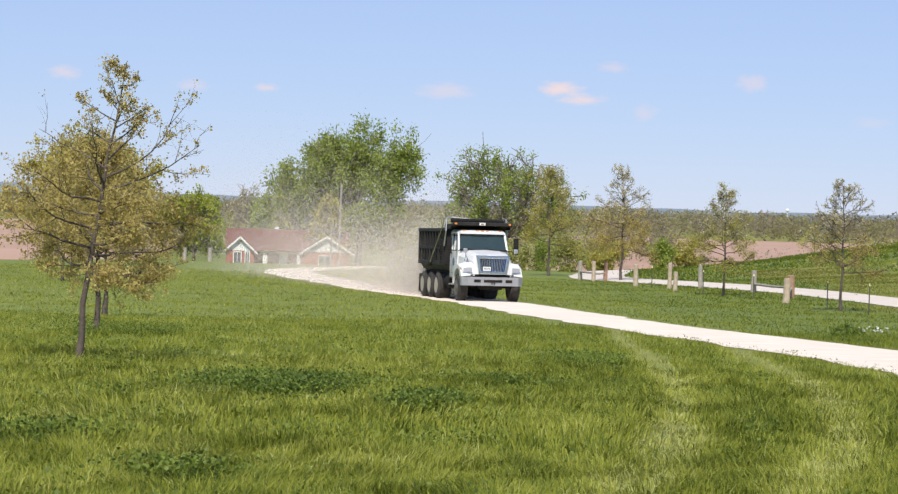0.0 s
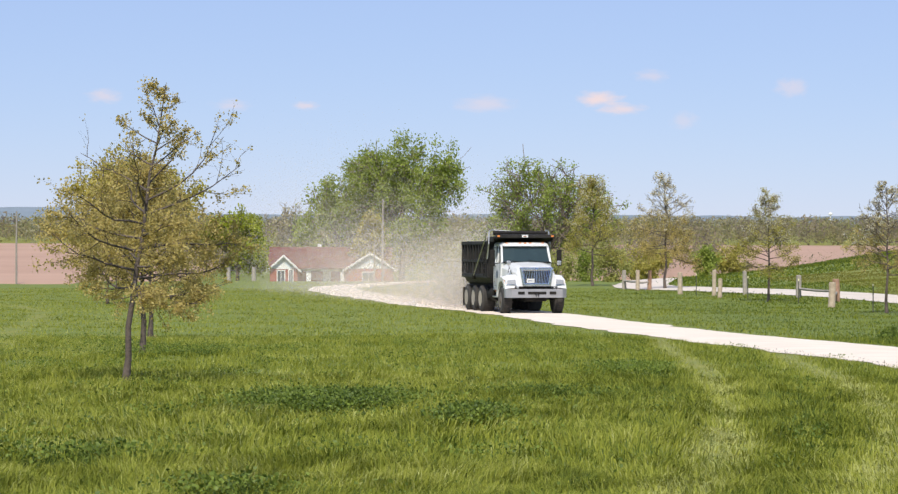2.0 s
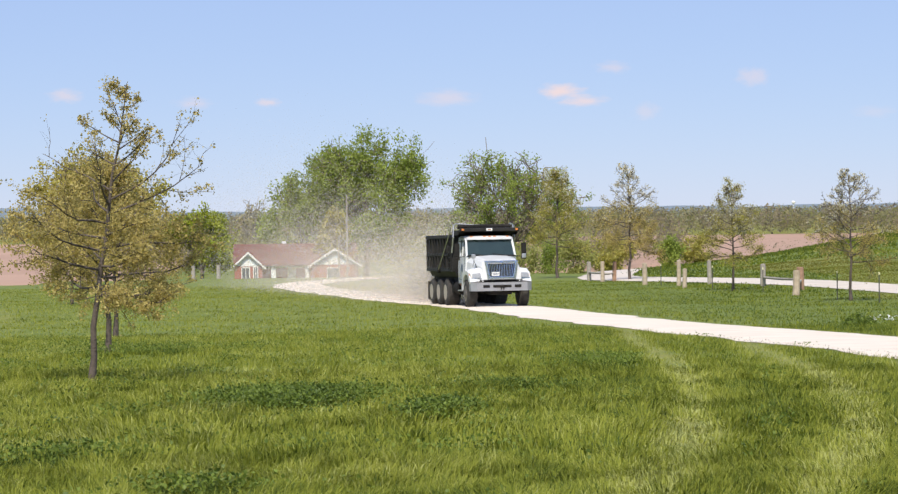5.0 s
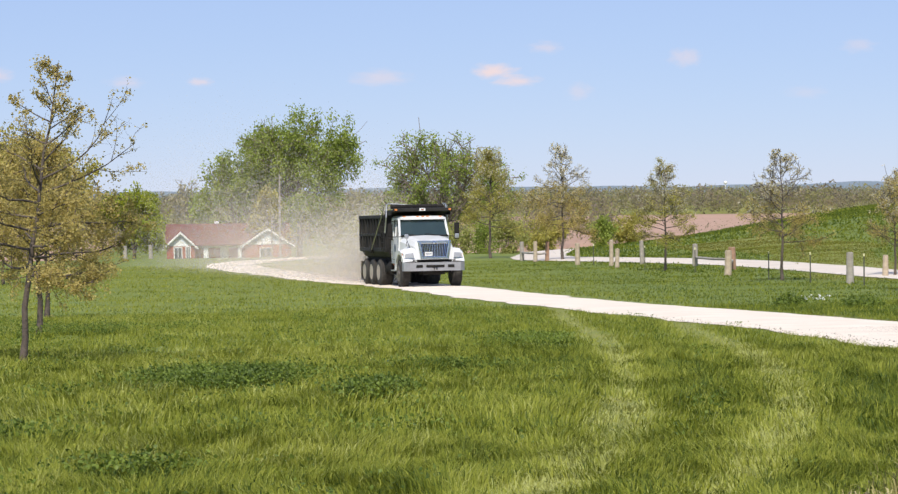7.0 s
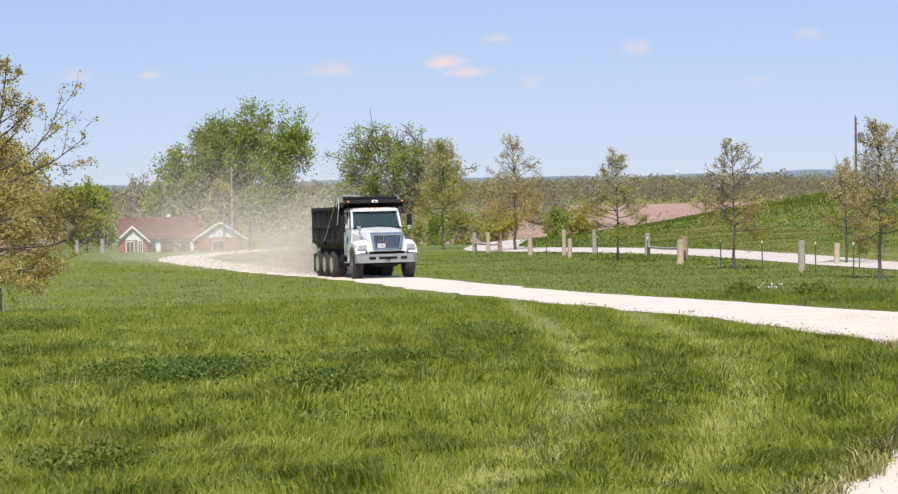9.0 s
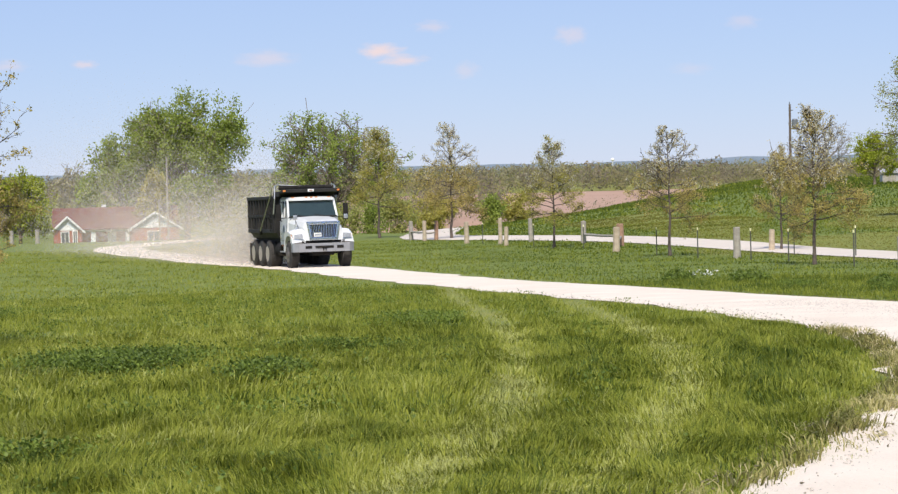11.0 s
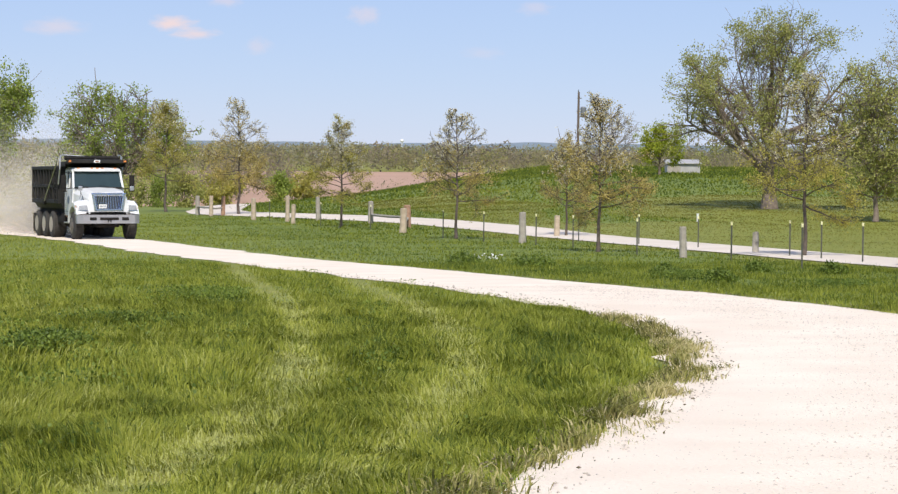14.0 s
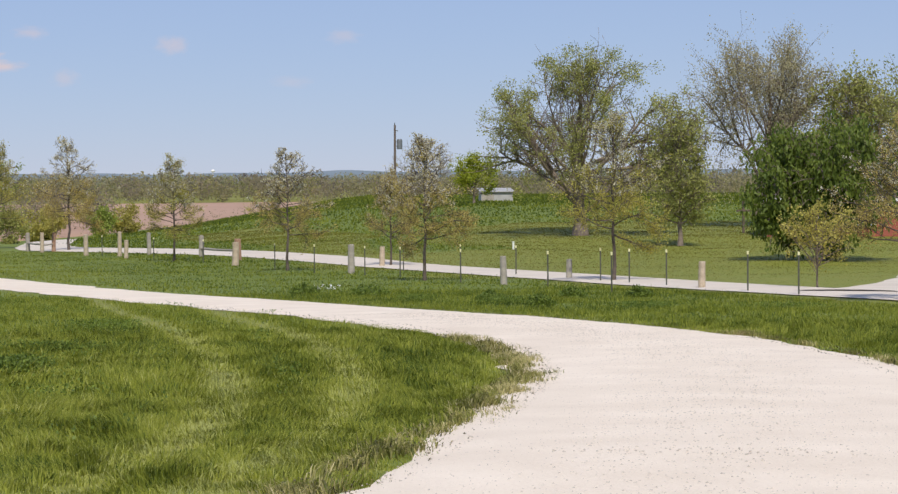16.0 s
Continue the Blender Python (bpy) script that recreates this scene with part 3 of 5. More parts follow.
tree("shade_tree", on(-11.4, 292) @ Matrix.Diagonal((0.93, 0.93, 1, 1)), "tall green shade tree with a broken rounded crown", 31, 18.8, full_env, M_LEAF, 40000, 0.29, spread=0.028, clump=60, shell=0.25, r0=0.42, clear=0.2, limbs=20, fork=1, el_low=0, el_high=84, sub=10, twigs=5, wiggle=0.15, thin=0.03, lean=0.02)
tree("shade_tree", on(-19.5, 296), "green shade tree beside a taller one", 32, 13.6, full_env, M_LEAF, 17000, 0.29, spread=0.032, clump=60, shell=0.45, r0=0.3, clear=0.2, limbs=26, fork=1, el_low=15, el_high=84, thin=0.03)
tree("shade_tree", on(6.2, 262) @ Matrix.Diagonal((1.12, 1.12, 1.10, 1)), "half-leafed tree with bare grey limbs showing through", 33, 14.8, full_env, M_LEAF, 19000, 0.19, bark=M_BARK, spread=0.02, clump=30, shell=0.72, r0=0.26, clear=0.18, limbs=30, fork=1, el_low=5, el_high=82, sub=8, twigs=5, wiggle=0.11, thin=0.035)
tree("shade_tree", on(-35.0, 226), "large yellow-green tree behind the young oaks", 34, 13.2, full_env, M_OAK_GREEN, 22000, 0.27, spread=0.03, clump=40, r0=0.3, clear=0.2, limbs=30, fork=1, el_low=12, el_high=82, thin=0.03)
tree("shade_tree", on(-25.5, 232), "low bright yellow-green tree by the gate posts", 35, 7.6, full_env, M_LEAF_Y, 14000, 0.23, spread=0.04, clump=30, r0=0.2, clear=0.15, limbs=30, fork=1, el_low=8, el_high=80, thin=0.03)
tree("bare_tree", on(-29.0, 330), "thin grey tree just coming into bud", 36, 11.5, tall_env, M_BUD, 1500, 0.35, bark=M_BARK_PALE, spread=0.02, r0=0.15, clear=0.2, limbs=30, el_low=25, el_high=70, thin=0.035)
tree("spruce_tree", on(-14.2, 272), "slim olive-green tree beside the house", 37, 9.0, oak_env, M_OAK_GREEN, 3600, 0.32, spread=0.025, r0=0.12, thin=0.02, **OAKS)

tree("shade_tree", on(41.4, 133.2) @ Matrix.Diagonal((1.06, 1.06, 1.04, 1)), "broad spreading tree with pale spring leaves and forked limbs", 41, 12.4, full_env, M_LEAF_DUSTY, 36000, 0.10, bark=M_BARK, spread=0.017, clump=55, shell=0.62, r0=0.42, clear=0.12, limbs=24, fork=0.8, el_low=6, el_high=82, sub=11, twigs=6, wiggle=0.15, thin=0.010)
tree("pear_tree", on(42.4, 117.6), "upright leafy green tree on the lawn", 42, 8.9, tall_env, M_LEAF_DUSTY, 13000, 0.115, clump=28, spread=0.030, r0=0.15, clear=0.2, limbs=46, el_low=20, el_high=70, sub=6, thin=0.015)
tree("birch_tree", on(42.3, 97.1), "weeping tree with hanging dark green foliage", 43, 6.9, broad_env, M_WILLOW, 30000, 0.13, spread=0.03, hang=0.9, r0=0.16, clear=0.1, limbs=40, fork=0.9, el_low=10, el_high=80, sub=7, droop=0.28, thin=0.015)
tree("shade_tree", on(56.0, 138.0) @ Matrix.Diagonal((0.76, 0.76, 0.97, 1)), "tall greyish tree coming into leaf behind the house", 44, 14.6, broad_env, M_BUD, 36000, 0.12, bark=M_BARK, spread=0.022, clump=16, r0=0.4, clear=0.2, limbs=20, fork=1, el_low=18, el_high=86, sub=11, twigs=6, wiggle=0.14, thin=0.010)
tree("shade_tree", on(62.0, 134.0), "tall olive-green tree behind the brick house", 45, 11.5, broad_env, M_LEAF_DUSTY, 18000, 0.16, spread=0.02, r0=0.3, clear=0.2, limbs=18, fork=1, el_low=14, el_high=86, sub=10, twigs=5, wiggle=0.14, thin=0.012)
tree("round_tree", on(51.0, 196.0), "small rounded bright green tree on the hilltop", 46, 4.6, round_env, M_LEAF_Y, 9000, 0.14, spread=0.035, r0=0.12, clear=0.15, limbs=26, fork=1, el_low=10, el_high=80, category="tree")
tree("bare_tree", on(45.2, 190.0), "bare twiggy grey tree by the utility pole", 47, 6.2, round_env, M_BUD, 500, 0.12, bark=M_BARK_PALE, spread=0.01, r0=0.10, clear=0.2, limbs=26, fork=1, el_low=20, el_high=80, sub=6, thin=0.012)
for bx, by, bh, sd in ((10.5, 205, 3.6, 51), (14.5, 212, 3.2, 52), (19.5, 214, 2.8, 53), (6.0, 222, 3.5, 54), (24, 232, 3.2, 55), (1.5, 248, 3.5, 56), (-3.5, 262, 5.5, 57), (15, 236, 4.2, 58), (10, 246, 4.5, 59)):
    tree("bush", on(bx, by), "low scrubby green bush along the field edge", sd, bh, broad_env, (M_LEAF_DUSTY, M_OAK_GREEN, M_LEAF)[sd % 3], 3500, 0.19, spread=0.07, r0=0.06, clear=0.05, limbs=18, fork=0.4, el_low=15, el_high=80, sub=4, twigs=2, category="bush", group="bushes at the field edge")


# ---- fences ----
def wood_post(x, y, h, r, material, seed, label="weathered round wooden fence post", lean=0.0):
    rng = random.Random(seed)
    bm = bmesh.new()
    n, rings = 12, []
    for z, k in ((-0.25, 1.05), (0.02, 1.04), (h * 0.35, 1.0), (h * 0.7, 0.97), (h * 0.97, 0.93), (h, 0.82)):
        rings.append([(math.cos(a * math.tau / n) * r * k * (1 + rng.uniform(-0.06, 0.06)) + lean * z, math.sin(a * math.tau / n) * r * k * (1 + rng.uniform(-0.06, 0.06)), z + (rng.uniform(-0.012, 0.012) if z > h * 0.9 else 0)) for a in range(n)])
    loft(bm, rings)
    ob = part("fence_post", bm, material)
    ob.matrix_basis = on(x, y)
    return tagged(ob, label, "fence post", "wooden posts along the fence")


POSTS = [(8.7, 153.1, 1.25, 0.14, 1), (9.2, 147.1, 1.3, 0.13, 0), (10.0, 147.9, 1.25, 0.13, 2), (10.7, 132.4, 1.25, 0.14, 0), (12.2, 127.9, 1.4, 0.12, 0), (12.0, 122.7, 1.0, 0.12, 0), (13.9, 128.0, 1.3, 0.12, 1),
         (15.8, 120.1, 1.15, 0.14, 1), (15.1, 103.6, 1.15, 0.16, 0), (16.6, 112.4, 1.1, 0.18, 2), (17.6, 88.6, 1.2, 0.14, 1), (21.1, 98.6, 0.95, 0.13, 0), (18.0, 66.3, 1.0, 0.11, 1), (22.7, 74.5, 0.75, 0.11, 1), (22.7, 60.8, 0.85, 0.11, 0),
         (-20.9, 184.1, 1.1, 0.17, 1), (-19.4, 189.0, 1.1, 0.17, 1)]
for k, (px_, py_, ph, pr, pm) in enumerate(POSTS):
    wood_post(px_, py_, ph, pr, (M_WOOD, M_WOODGREY, M_WOODRED)[pm], k, ("pale weathered wooden fence post", "grey weathered wooden fence post", "reddish wooden fence post")[pm], (k % 3 - 1) * 0.02)


def steel_post():
    ob = thing("steel_post", Matrix.Identity(4), "thin dark steel fence post with a pale yellow cap", "fence post", "steel posts along the fence")
    part("stake", boxes(((0, 0, 0.45), (0.045, 0.012, 1.3)), ((0, 0.018, 0.45), (0.012, 0.035, 1.3))), M_TPOST, ob)
    part("cap", boxes(((0, 0.008, 1.14), (0.052, 0.052, 0.10), 0.012)), M_YELLOW, ob, "pale yellow plastic cap")
    return ob


STAKES = [(15.8, 96.7), (16.6, 91.5), (12.9, 117.5), (14.4, 109.5), (17.2, 84), (17.6, 79.5), (17.9, 71.5), (18.2, 62), (11.4, 130), (20.6, 92), (21.6, 86), (22.4, 80.5), (22.6, 70.5), (22.7, 67.7), (22.7, 64), (22.7, 57), (22.6, 53), (18.6, 57)]
first_stake = steel_post()
first_stake.matrix_basis = on(*STAKES[0])
for s in STAKES[1:]:
    copy_thing(first_stake, on(*s))


def fence_rail(a, b, za, zb, r):
    p, q = [Vector((x, y, float(land(x, y)) + z)) for (x, y), z in ((a, za), (b, zb))]
    bm = bmesh.new()
    tube(bm, [p, (p + q) / 2 - Vector((0, 0, 0.03)), q], r, 7, r * 0.85)
    return tagged(part("fence_rail", bm, M_WOODGREY), "grey weathered rail fixed between wooden posts", "fence rail", "rails between the posts")


fence_rail((8.7, 153.1), (9.2, 147.1), 0.55, 0.55, 0.07)
fence_rail((9.2, 147.1), (10.0, 147.9), 0.5, 0.52, 0.06)
fence_rail((15.8, 120.1), (16.6, 112.4), 0.45, 0.5, 0.07)
fence_rail((16.6, 112.4), (15.1, 103.6), 0.45, 0.5, 0.07)


# ---- dump truck ----
def build_truck(m):
    """Forward is +y, the middle of the truck over the origin."""
    T = thing("dump_truck", m, "white dump truck with a black ribbed bed on a gravel drive", "truck")
    # chassis
    part("chassis", boxes(((0.43, -0.2, 0.86), (0.10, 7.4, 0.26), 0.01), ((-0.43, -0.2, 0.86), (0.10, 7.4, 0.26), 0.01), ((0, 3.3, 0.60), (1.7, 0.16, 0.16), 0.02), ((0, 3.6, 0.62), (0.9, 0.9, 0.30), 0.05),
                          ((0, -0.3, 0.52), (1.6, 0.2, 0.2), 0.02), ((0, -1.65, 0.52), (1.6, 0.2, 0.2), 0.02), ((0, -3.0, 0.52), (1.6, 0.2, 0.2), 0.02), ((0, 2.2, 0.75), (0.8, 1.6, 0.4), 0.05)), M_CHASSIS, T)
    part("underbody", boxes(((0, -1.45, 1.02), (1.84, 4.85, 0.30), 0.02), ((0, 0.6, 0.86), (1.5, 1.6, 0.42), 0.03)), M_CHASSIS, T)
    # wheels

    def wheel(x, y, wide, front):
        side = 1 if x > 0 else -1
        bm = lathe(bmesh.new(), [(-wide / 2, 0.30), (-wide / 2, 0.44), (-wide / 2 + 0.05, 0.50), (-wide / 2 + 0.09, 0.52), (wide / 2 - 0.09, 0.52), (wide / 2 - 0.05, 0.50), (wide / 2, 0.44), (wide / 2, 0.30)], (x, y, 0.52))
        for k in range(36):
            a = k * math.tau / 36
            box(bm, (x, y + 0.522 * math.cos(a), 0.52 + 0.522 * math.sin(a)), (wide * 0.82, 0.045, 0.022), 0, Matrix.Rotation(a + math.pi / 2, 4, "X"))
        w = part("wheel", bm, M_RUBBER, T, "dusty black tyre")
        o = x + side * wide / 2
        if front:
            prof = [(0.012, 0.31), (0.018, 0.28), (-0.07, 0.25), (-0.05, 0.16), (0.03, 0.15), (0.05, 0.06)]
        else:
            prof = [(0.012, 0.31), (0.015, 0.285), (-0.15, 0.25), (-0.17, 0.13), (-0.02, 0.12), (0.0, 0.05)]
        part("rim", lathe(bmesh.new(), [(o * 1.0 + side * h - x, r) for h, r in prof], (x, y, 0.52)), M_RIMDARK if front else M_RIM, w, "dark steel rim" if front else "dusty cream rim")
        bm = bmesh.new()
        for k in range(10):
            a = k * math.tau / 10
            box(bm, (o - side * (0.03 if front else 0.15), y + 0.2 * math.cos(a), 0.52 + 0.2 * math.sin(a)), (0.05, 0.035, 0.035), 0.006)
        tagged(part("wheel_nuts", bm, M_CHASSIS, w), kind="stuff")

    for sx in (-1, 1):
        wheel(sx * 1.03, 3.3, 0.36, True)
        for wy in (-0.3, -1.65, -3.0):
            wheel(sx * 0.96, wy, 0.54, False)
    # bonnet and wings

    def sec(y, hw, top, low, shoulder):
        return [(-hw, y, low), (-hw, y, shoulder), (-hw * 0.9, y, top - 0.07), (-hw * 0.62, y, top), (0, y, top + 0.025), (hw * 0.62, y, top), (hw * 0.9, y, top - 0.07), (hw, y, shoulder), (hw, y, low)]
    part("bonnet", loft(bmesh.new(), [sec(2.45, 0.98, 1.98, 1.1, 1.75), sec(2.9, 0.93, 1.93, 1.1, 1.70), sec(3.5, 0.84, 1.86, 1.05, 1.62), sec(4.0, 0.76, 1.78, 1.0, 1.55), sec(4.12, 0.72, 1.70, 1.0, 1.5)]), M_WHITE, T)
    for sx in (-1, 1):
        bm = bmesh.new()
        rings = []
        for k in range(15):
            a = radians(24 + k * 10.8)
            c, s = math.cos(a), math.sin(a)
            ro, ri = 0.76 + 0.10 * max(0, c), 0.66
            yo, zo = 3.3 + ro * c * 1.05, 0.60 + ro * s * 1.10
            yi, zi = 3.3 + ri * c, 0.60 + ri * s
            rings.append([(sx * 1.20, yi, zi), (sx * 1.21, yo - 0.03 * c, zo - 0.05 * s), (sx * 1.12, yo, zo), (sx * 0.74, yo + 0.02, zo + 0.10 * max(0, s)), (sx * 0.74, yi, zi)])
        part("wing", loft(bm, rings), M_WHITE, T)
        part("wing_front", loft(bmesh.new(), [[(sx * 0.70, 3.9, 0.98), (sx * 1.21, 3.75, 0.98), (sx * 1.21, 3.75, 1.34), (sx * 1.10, 3.75, 1.46), (sx * 0.70, 3.9, 1.52)],
                                             [(sx * 0.70, 4.14, 0.98), (sx * 1.16, 4.05, 0.98), (sx * 1.17, 4.02, 1.28), (sx * 1.08, 3.98, 1.38), (sx * 0.70, 4.08, 1.42)]]), M_WHITE, T)
        lamp = part("headlight", loft(bmesh.new(), [[(sx * 0.78, 4.05, 1.13), (sx * 1.13, 3.98, 1.13), (sx * 1.13, 3.96, 1.31), (sx * 0.80, 4.03, 1.33)], [(sx * 0.79, 4.15, 1.14), (sx * 1.12, 4.06, 1.14), (sx * 1.11, 4.03, 1.29), (sx * 0.81, 4.11, 1.31)]]), M_LENS, T, "clear headlight")
        part("turn_signal", loft(bmesh.new(), [[(sx * 1.13, 3.92, 1.13), (sx * 1.20, 3.80, 1.14), (sx * 1.19, 3.78, 1.32), (sx * 1.13, 3.90, 1.31)], [(sx * 1.14, 4.05, 1.14), (sx * 1.215, 3.86, 1.15), (sx * 1.205, 3.84, 1.31), (sx * 1.13, 4.02, 1.29)]]), M_AMBER, lamp, "amber turn signal")
        part("lamp_bezel", boxes(((sx * 0.96, 4.05, 1.10), (0.40, 0.10, 0.03), 0.008, Matrix.Rotation(sx * -0.24, 4, "Z"))), M_CHROME, lamp)
    # grille
    def trap(y, w0, w1, z0, z1):
        return [(-w0, y, z0), (w0, y, z0), (w1, y, z1), (-w1, y, z1)]
    gb = bmesh.new()
    for a, b in ((((-0.50, 1.12), (0.50, 1.12)), 0.055), (((-0.60, 1.72), (0.60, 1.72)), 0.06), (((-0.50, 1.12), (-0.60, 1.72)), 0.055), (((0.50, 1.12), (0.60, 1.72)), 0.055)):
        (u0, z0), (u1, z1) = a
        d = Vector((u1 - u0, 0, z1 - z0))
        box(gb, ((u0 + u1) / 2, 4.16 - (0.03 if z0 == z1 == 1.72 else 0), (z0 + z1) / 2), (d.length + 0.10, 0.10, b * 2), 0.02, Matrix.Rotation(-math.atan2(d.z, d.x), 4, "Y"))
    grille = part("grille", gb, M_CHROME, T, "chrome grille surround")
    part("grille_backing", loft(bmesh.new(), [trap(4.06, 0.5, 0.6, 1.12, 1.72), trap(4.13, 0.5, 0.6, 1.12, 1.72)]), M_CHASSIS, grille)
    for k in range(17):
        u = (k - 8) / 8
        bm = bmesh.new()
        tube(bm, [(u * 0.47, 4.165, 1.14), (u * 0.565, 4.150, 1.70)], 0.011, 6)
        part("grille_bar", bm, M_CHROME, grille)
    part("badge", lathe(bmesh.new(), [(0.0, 0.075), (0.03, 0.065), (0.035, 0.02)], (0, 4.20, 1.70), "y", 4), M_CHROME, grille, "chrome badge")
    plate = part("number_plate", boxes(((0.24, 4.215, 1.27), (0.30, 0.012, 0.15), 0.004)), M_TRIM, T, "white number plate with plain bars")
    part("plate_marks", boxes(*[((0.24 + (k - 2) * 0.048, 4.224, 1.27), (0.028, 0.006, 0.07)) for k in range(5)]), M_SEAL, plate)
    # bumper
    bp = loft(bmesh.new(), [[(-1.2, 3.85, z), (-1.2, 4.12, z), (-1.0, 4.30, z), (1.0, 4.30, z), (1.2, 4.12, z), (1.2, 3.85, z), (1.12, 3.85, z), (1.12, 4.08, z), (0.96, 4.22, z), (-0.96, 4.22, z), (-1.12, 4.08, z), (-1.12, 3.85, z)] for z in (0.62, 0.64, 0.93, 0.95)])
    bumper = part("bumper", bp, M_BUMPER, T, "satin grey steel bumper")
    part("bumper_opening", boxes(((0, 4.303, 0.80), (0.72, 0.02, 0.10), 0.02), ((0.62, 4.303, 0.80), (0.26, 0.02, 0.11), 0.02), ((-0.62, 4.303, 0.80), (0.26, 0.02, 0.11), 0.02)), M_CHASSIS, bumper)
    part("tow_hook", boxes(((0.0, 4.33, 0.80), (0.20, 0.06, 0.05), 0.015), ((0.05, 4.33, 0.73), (0.03, 0.04, 0.14), 0.01), ((-0.05, 4.33, 0.73), (0.03, 0.04, 0.14), 0.01)), M_CHASSIS, bumper)
    part("lower_grille", boxes(((0, 4.08, 1.01), (1.7, 0.1, 0.09), 0.02)), M_CHASSIS, T)
    # cab
    lower = loft(bmesh.new(), [[(-1.02, 1.15, 0.95), (1.02, 1.15, 0.95), (1.02, 2.5, 0.95), (-1.02, 2.5, 0.95)], [(-1.03, 1.15, 1.4), (1.03, 1.15, 1.4), (1.03, 2.52, 1.4), (-1.03, 2.52, 1.4)], [(-1.01, 1.15, 1.97), (1.01, 1.15, 1.97), (0.99, 2.55, 1.97), (-0.99, 2.55, 1.97)]])
    bmesh.ops.bevel(lower, geom=[e for e in lower.edges if abs(e.verts[0].co.z - e.verts[1].co.z) > 0.2], offset=0.06, segments=3, affect="EDGES")
    cab = part("cab", lower, M_WHITE, T, "white painted cab")
    for sx in (-1, 1):
        pl = bmesh.new()
        tube(pl, [(sx * 0.97, 2.50, 1.95), (sx * 0.92, 2.18, 2.62)], 0.045, 8)
        part("pillar", pl, M_WHITE, cab)
        pl = bmesh.new()
        tube(pl, [(sx * 0.99, 1.85, 1.95), (sx * 0.94, 1.85, 2.62)], 0.035, 8)
        part("pillar", pl, M_WHITE, cab)
        part("pillar", boxes(((sx * 0.965, 1.27, 2.29), (0.06, 0.24, 0.68), 0.02)), M_WHITE, cab)
        part("side_window", slab(bmesh.new(), [(1.38, 1.97), (2.44, 1.97), (2.14, 2.60), (1.38, 2.60)], "x", sx * 0.94 - 0.012, sx * 0.94 + 0.012), M_GLASSDARK, cab, "dark tinted side window")
        part("door_seam", boxes(((sx * 1.032, 1.42, 1.52), (0.006, 0.012, 0.95)), ((sx * 1.032, 2.36, 1.50), (0.006, 0.012, 0.88)), ((sx * 1.036, 1.89, 1.05), (0.006, 0.95, 0.012))), M_CHASSIS, cab)
        part("door_handle", boxes(((sx * 1.05, 1.55, 1.82), (0.03, 0.16, 0.045), 0.01)), M_CHASSIS, cab)
        part("door_seal", lathe(bmesh.new(), [(0, 0.16), (0.006, 0.155), (0.008, 0.02)] if sx > 0 else [(0, 0.16), (-0.006, 0.155), (-0.008, 0.02)], (sx * 1.035, 1.9, 1.5), "x", 24), M_SEAL, cab, "round blue-grey door emblem")
        part("step", boxes(((sx * 0.98, 1.85, 0.62), (0.28, 0.75, 0.05), 0.01), ((sx * 0.98, 1.85, 0.92), (0.22, 0.75, 0.05), 0.01)), M_ALU, T)
        part("fuel_tank", lathe(bmesh.new(), [(-0.45, 0.05), (-0.45, 0.27), (-0.42, 0.29), (0.42, 0.29), (0.45, 0.27), (0.45, 0.05)], (sx * 0.80, 0.82, 0.72), "y", 24), M_CHASSIS if sx > 0 else M_ALU, T)
        # mirrors
        mr = bmesh.new()
        tube(mr, [(sx * 0.99, 2.3, 2.52), (sx * 1.30, 2.42, 2.55), (sx * 1.34, 2.42, 2.45)], 0.016, 6)
        arm = part("mirror_arm", mr, M_CHASSIS, T)
        mr = bmesh.new()
        tube(mr, [(sx * 1.01, 2.35, 1.95), (sx * 1.30, 2.42, 1.92)], 0.016, 6)
        part("mirror_arm", mr, M_CHASSIS, T)
        part("mirror", boxes(((sx * 1.34, 2.42, 2.20), (0.20, 0.09, 0.52), 0.03), ((sx * 1.34, 2.42, 1.88), (0.20, 0.09, 0.12), 0.03)), M_CHASSIS, arm, "black mirror housing")
        hm = bmesh.new()
        tube(hm, [(sx * 0.86, 3.75, 1.50), (sx * 0.98, 3.78, 1.78), (sx * 1.00, 3.78, 1.95)], 0.011, 6)
        tube(hm, [(sx * 0.95, 3.45, 1.55), (sx * 0.98, 3.78, 1.80)], 0.009, 6)
        arm2 = part("bonnet_mirror_arm", hm, M_CHASSIS, T)
        part("bonnet_mirror", boxes(((sx * 1.00, 3.78, 1.95), (0.16, 0.07, 0.17), 0.03)), M_ALU, arm2)
    ws = loft(bmesh.new(), [[(-0.95, 2.50, 1.97), (-0.5, 2.58, 1.97), (0.5, 2.58, 1.97), (0.95, 2.50, 1.97), (0.89, 2.17, 2.61), (0.45, 2.26, 2.61), (-0.45, 2.26, 2.61), (-0.89, 2.17, 2.61)],
                            [(-0.95, 2.47, 1.97), (-0.5, 2.55, 1.97), (0.5, 2.55, 1.97), (0.95, 2.47, 1.97), (0.89, 2.14, 2.61), (0.45, 2.23, 2.61), (-0.45, 2.23, 2.61), (-0.89, 2.14, 2.61)]])
    part("windscreen", ws, M_GLASSDARK, cab, "dark reflecting windscreen")
    part("cowl", boxes(((0, 2.56, 1.965), (1.9, 0.16, 0.06), 0.02)), M_CHASSIS, cab)
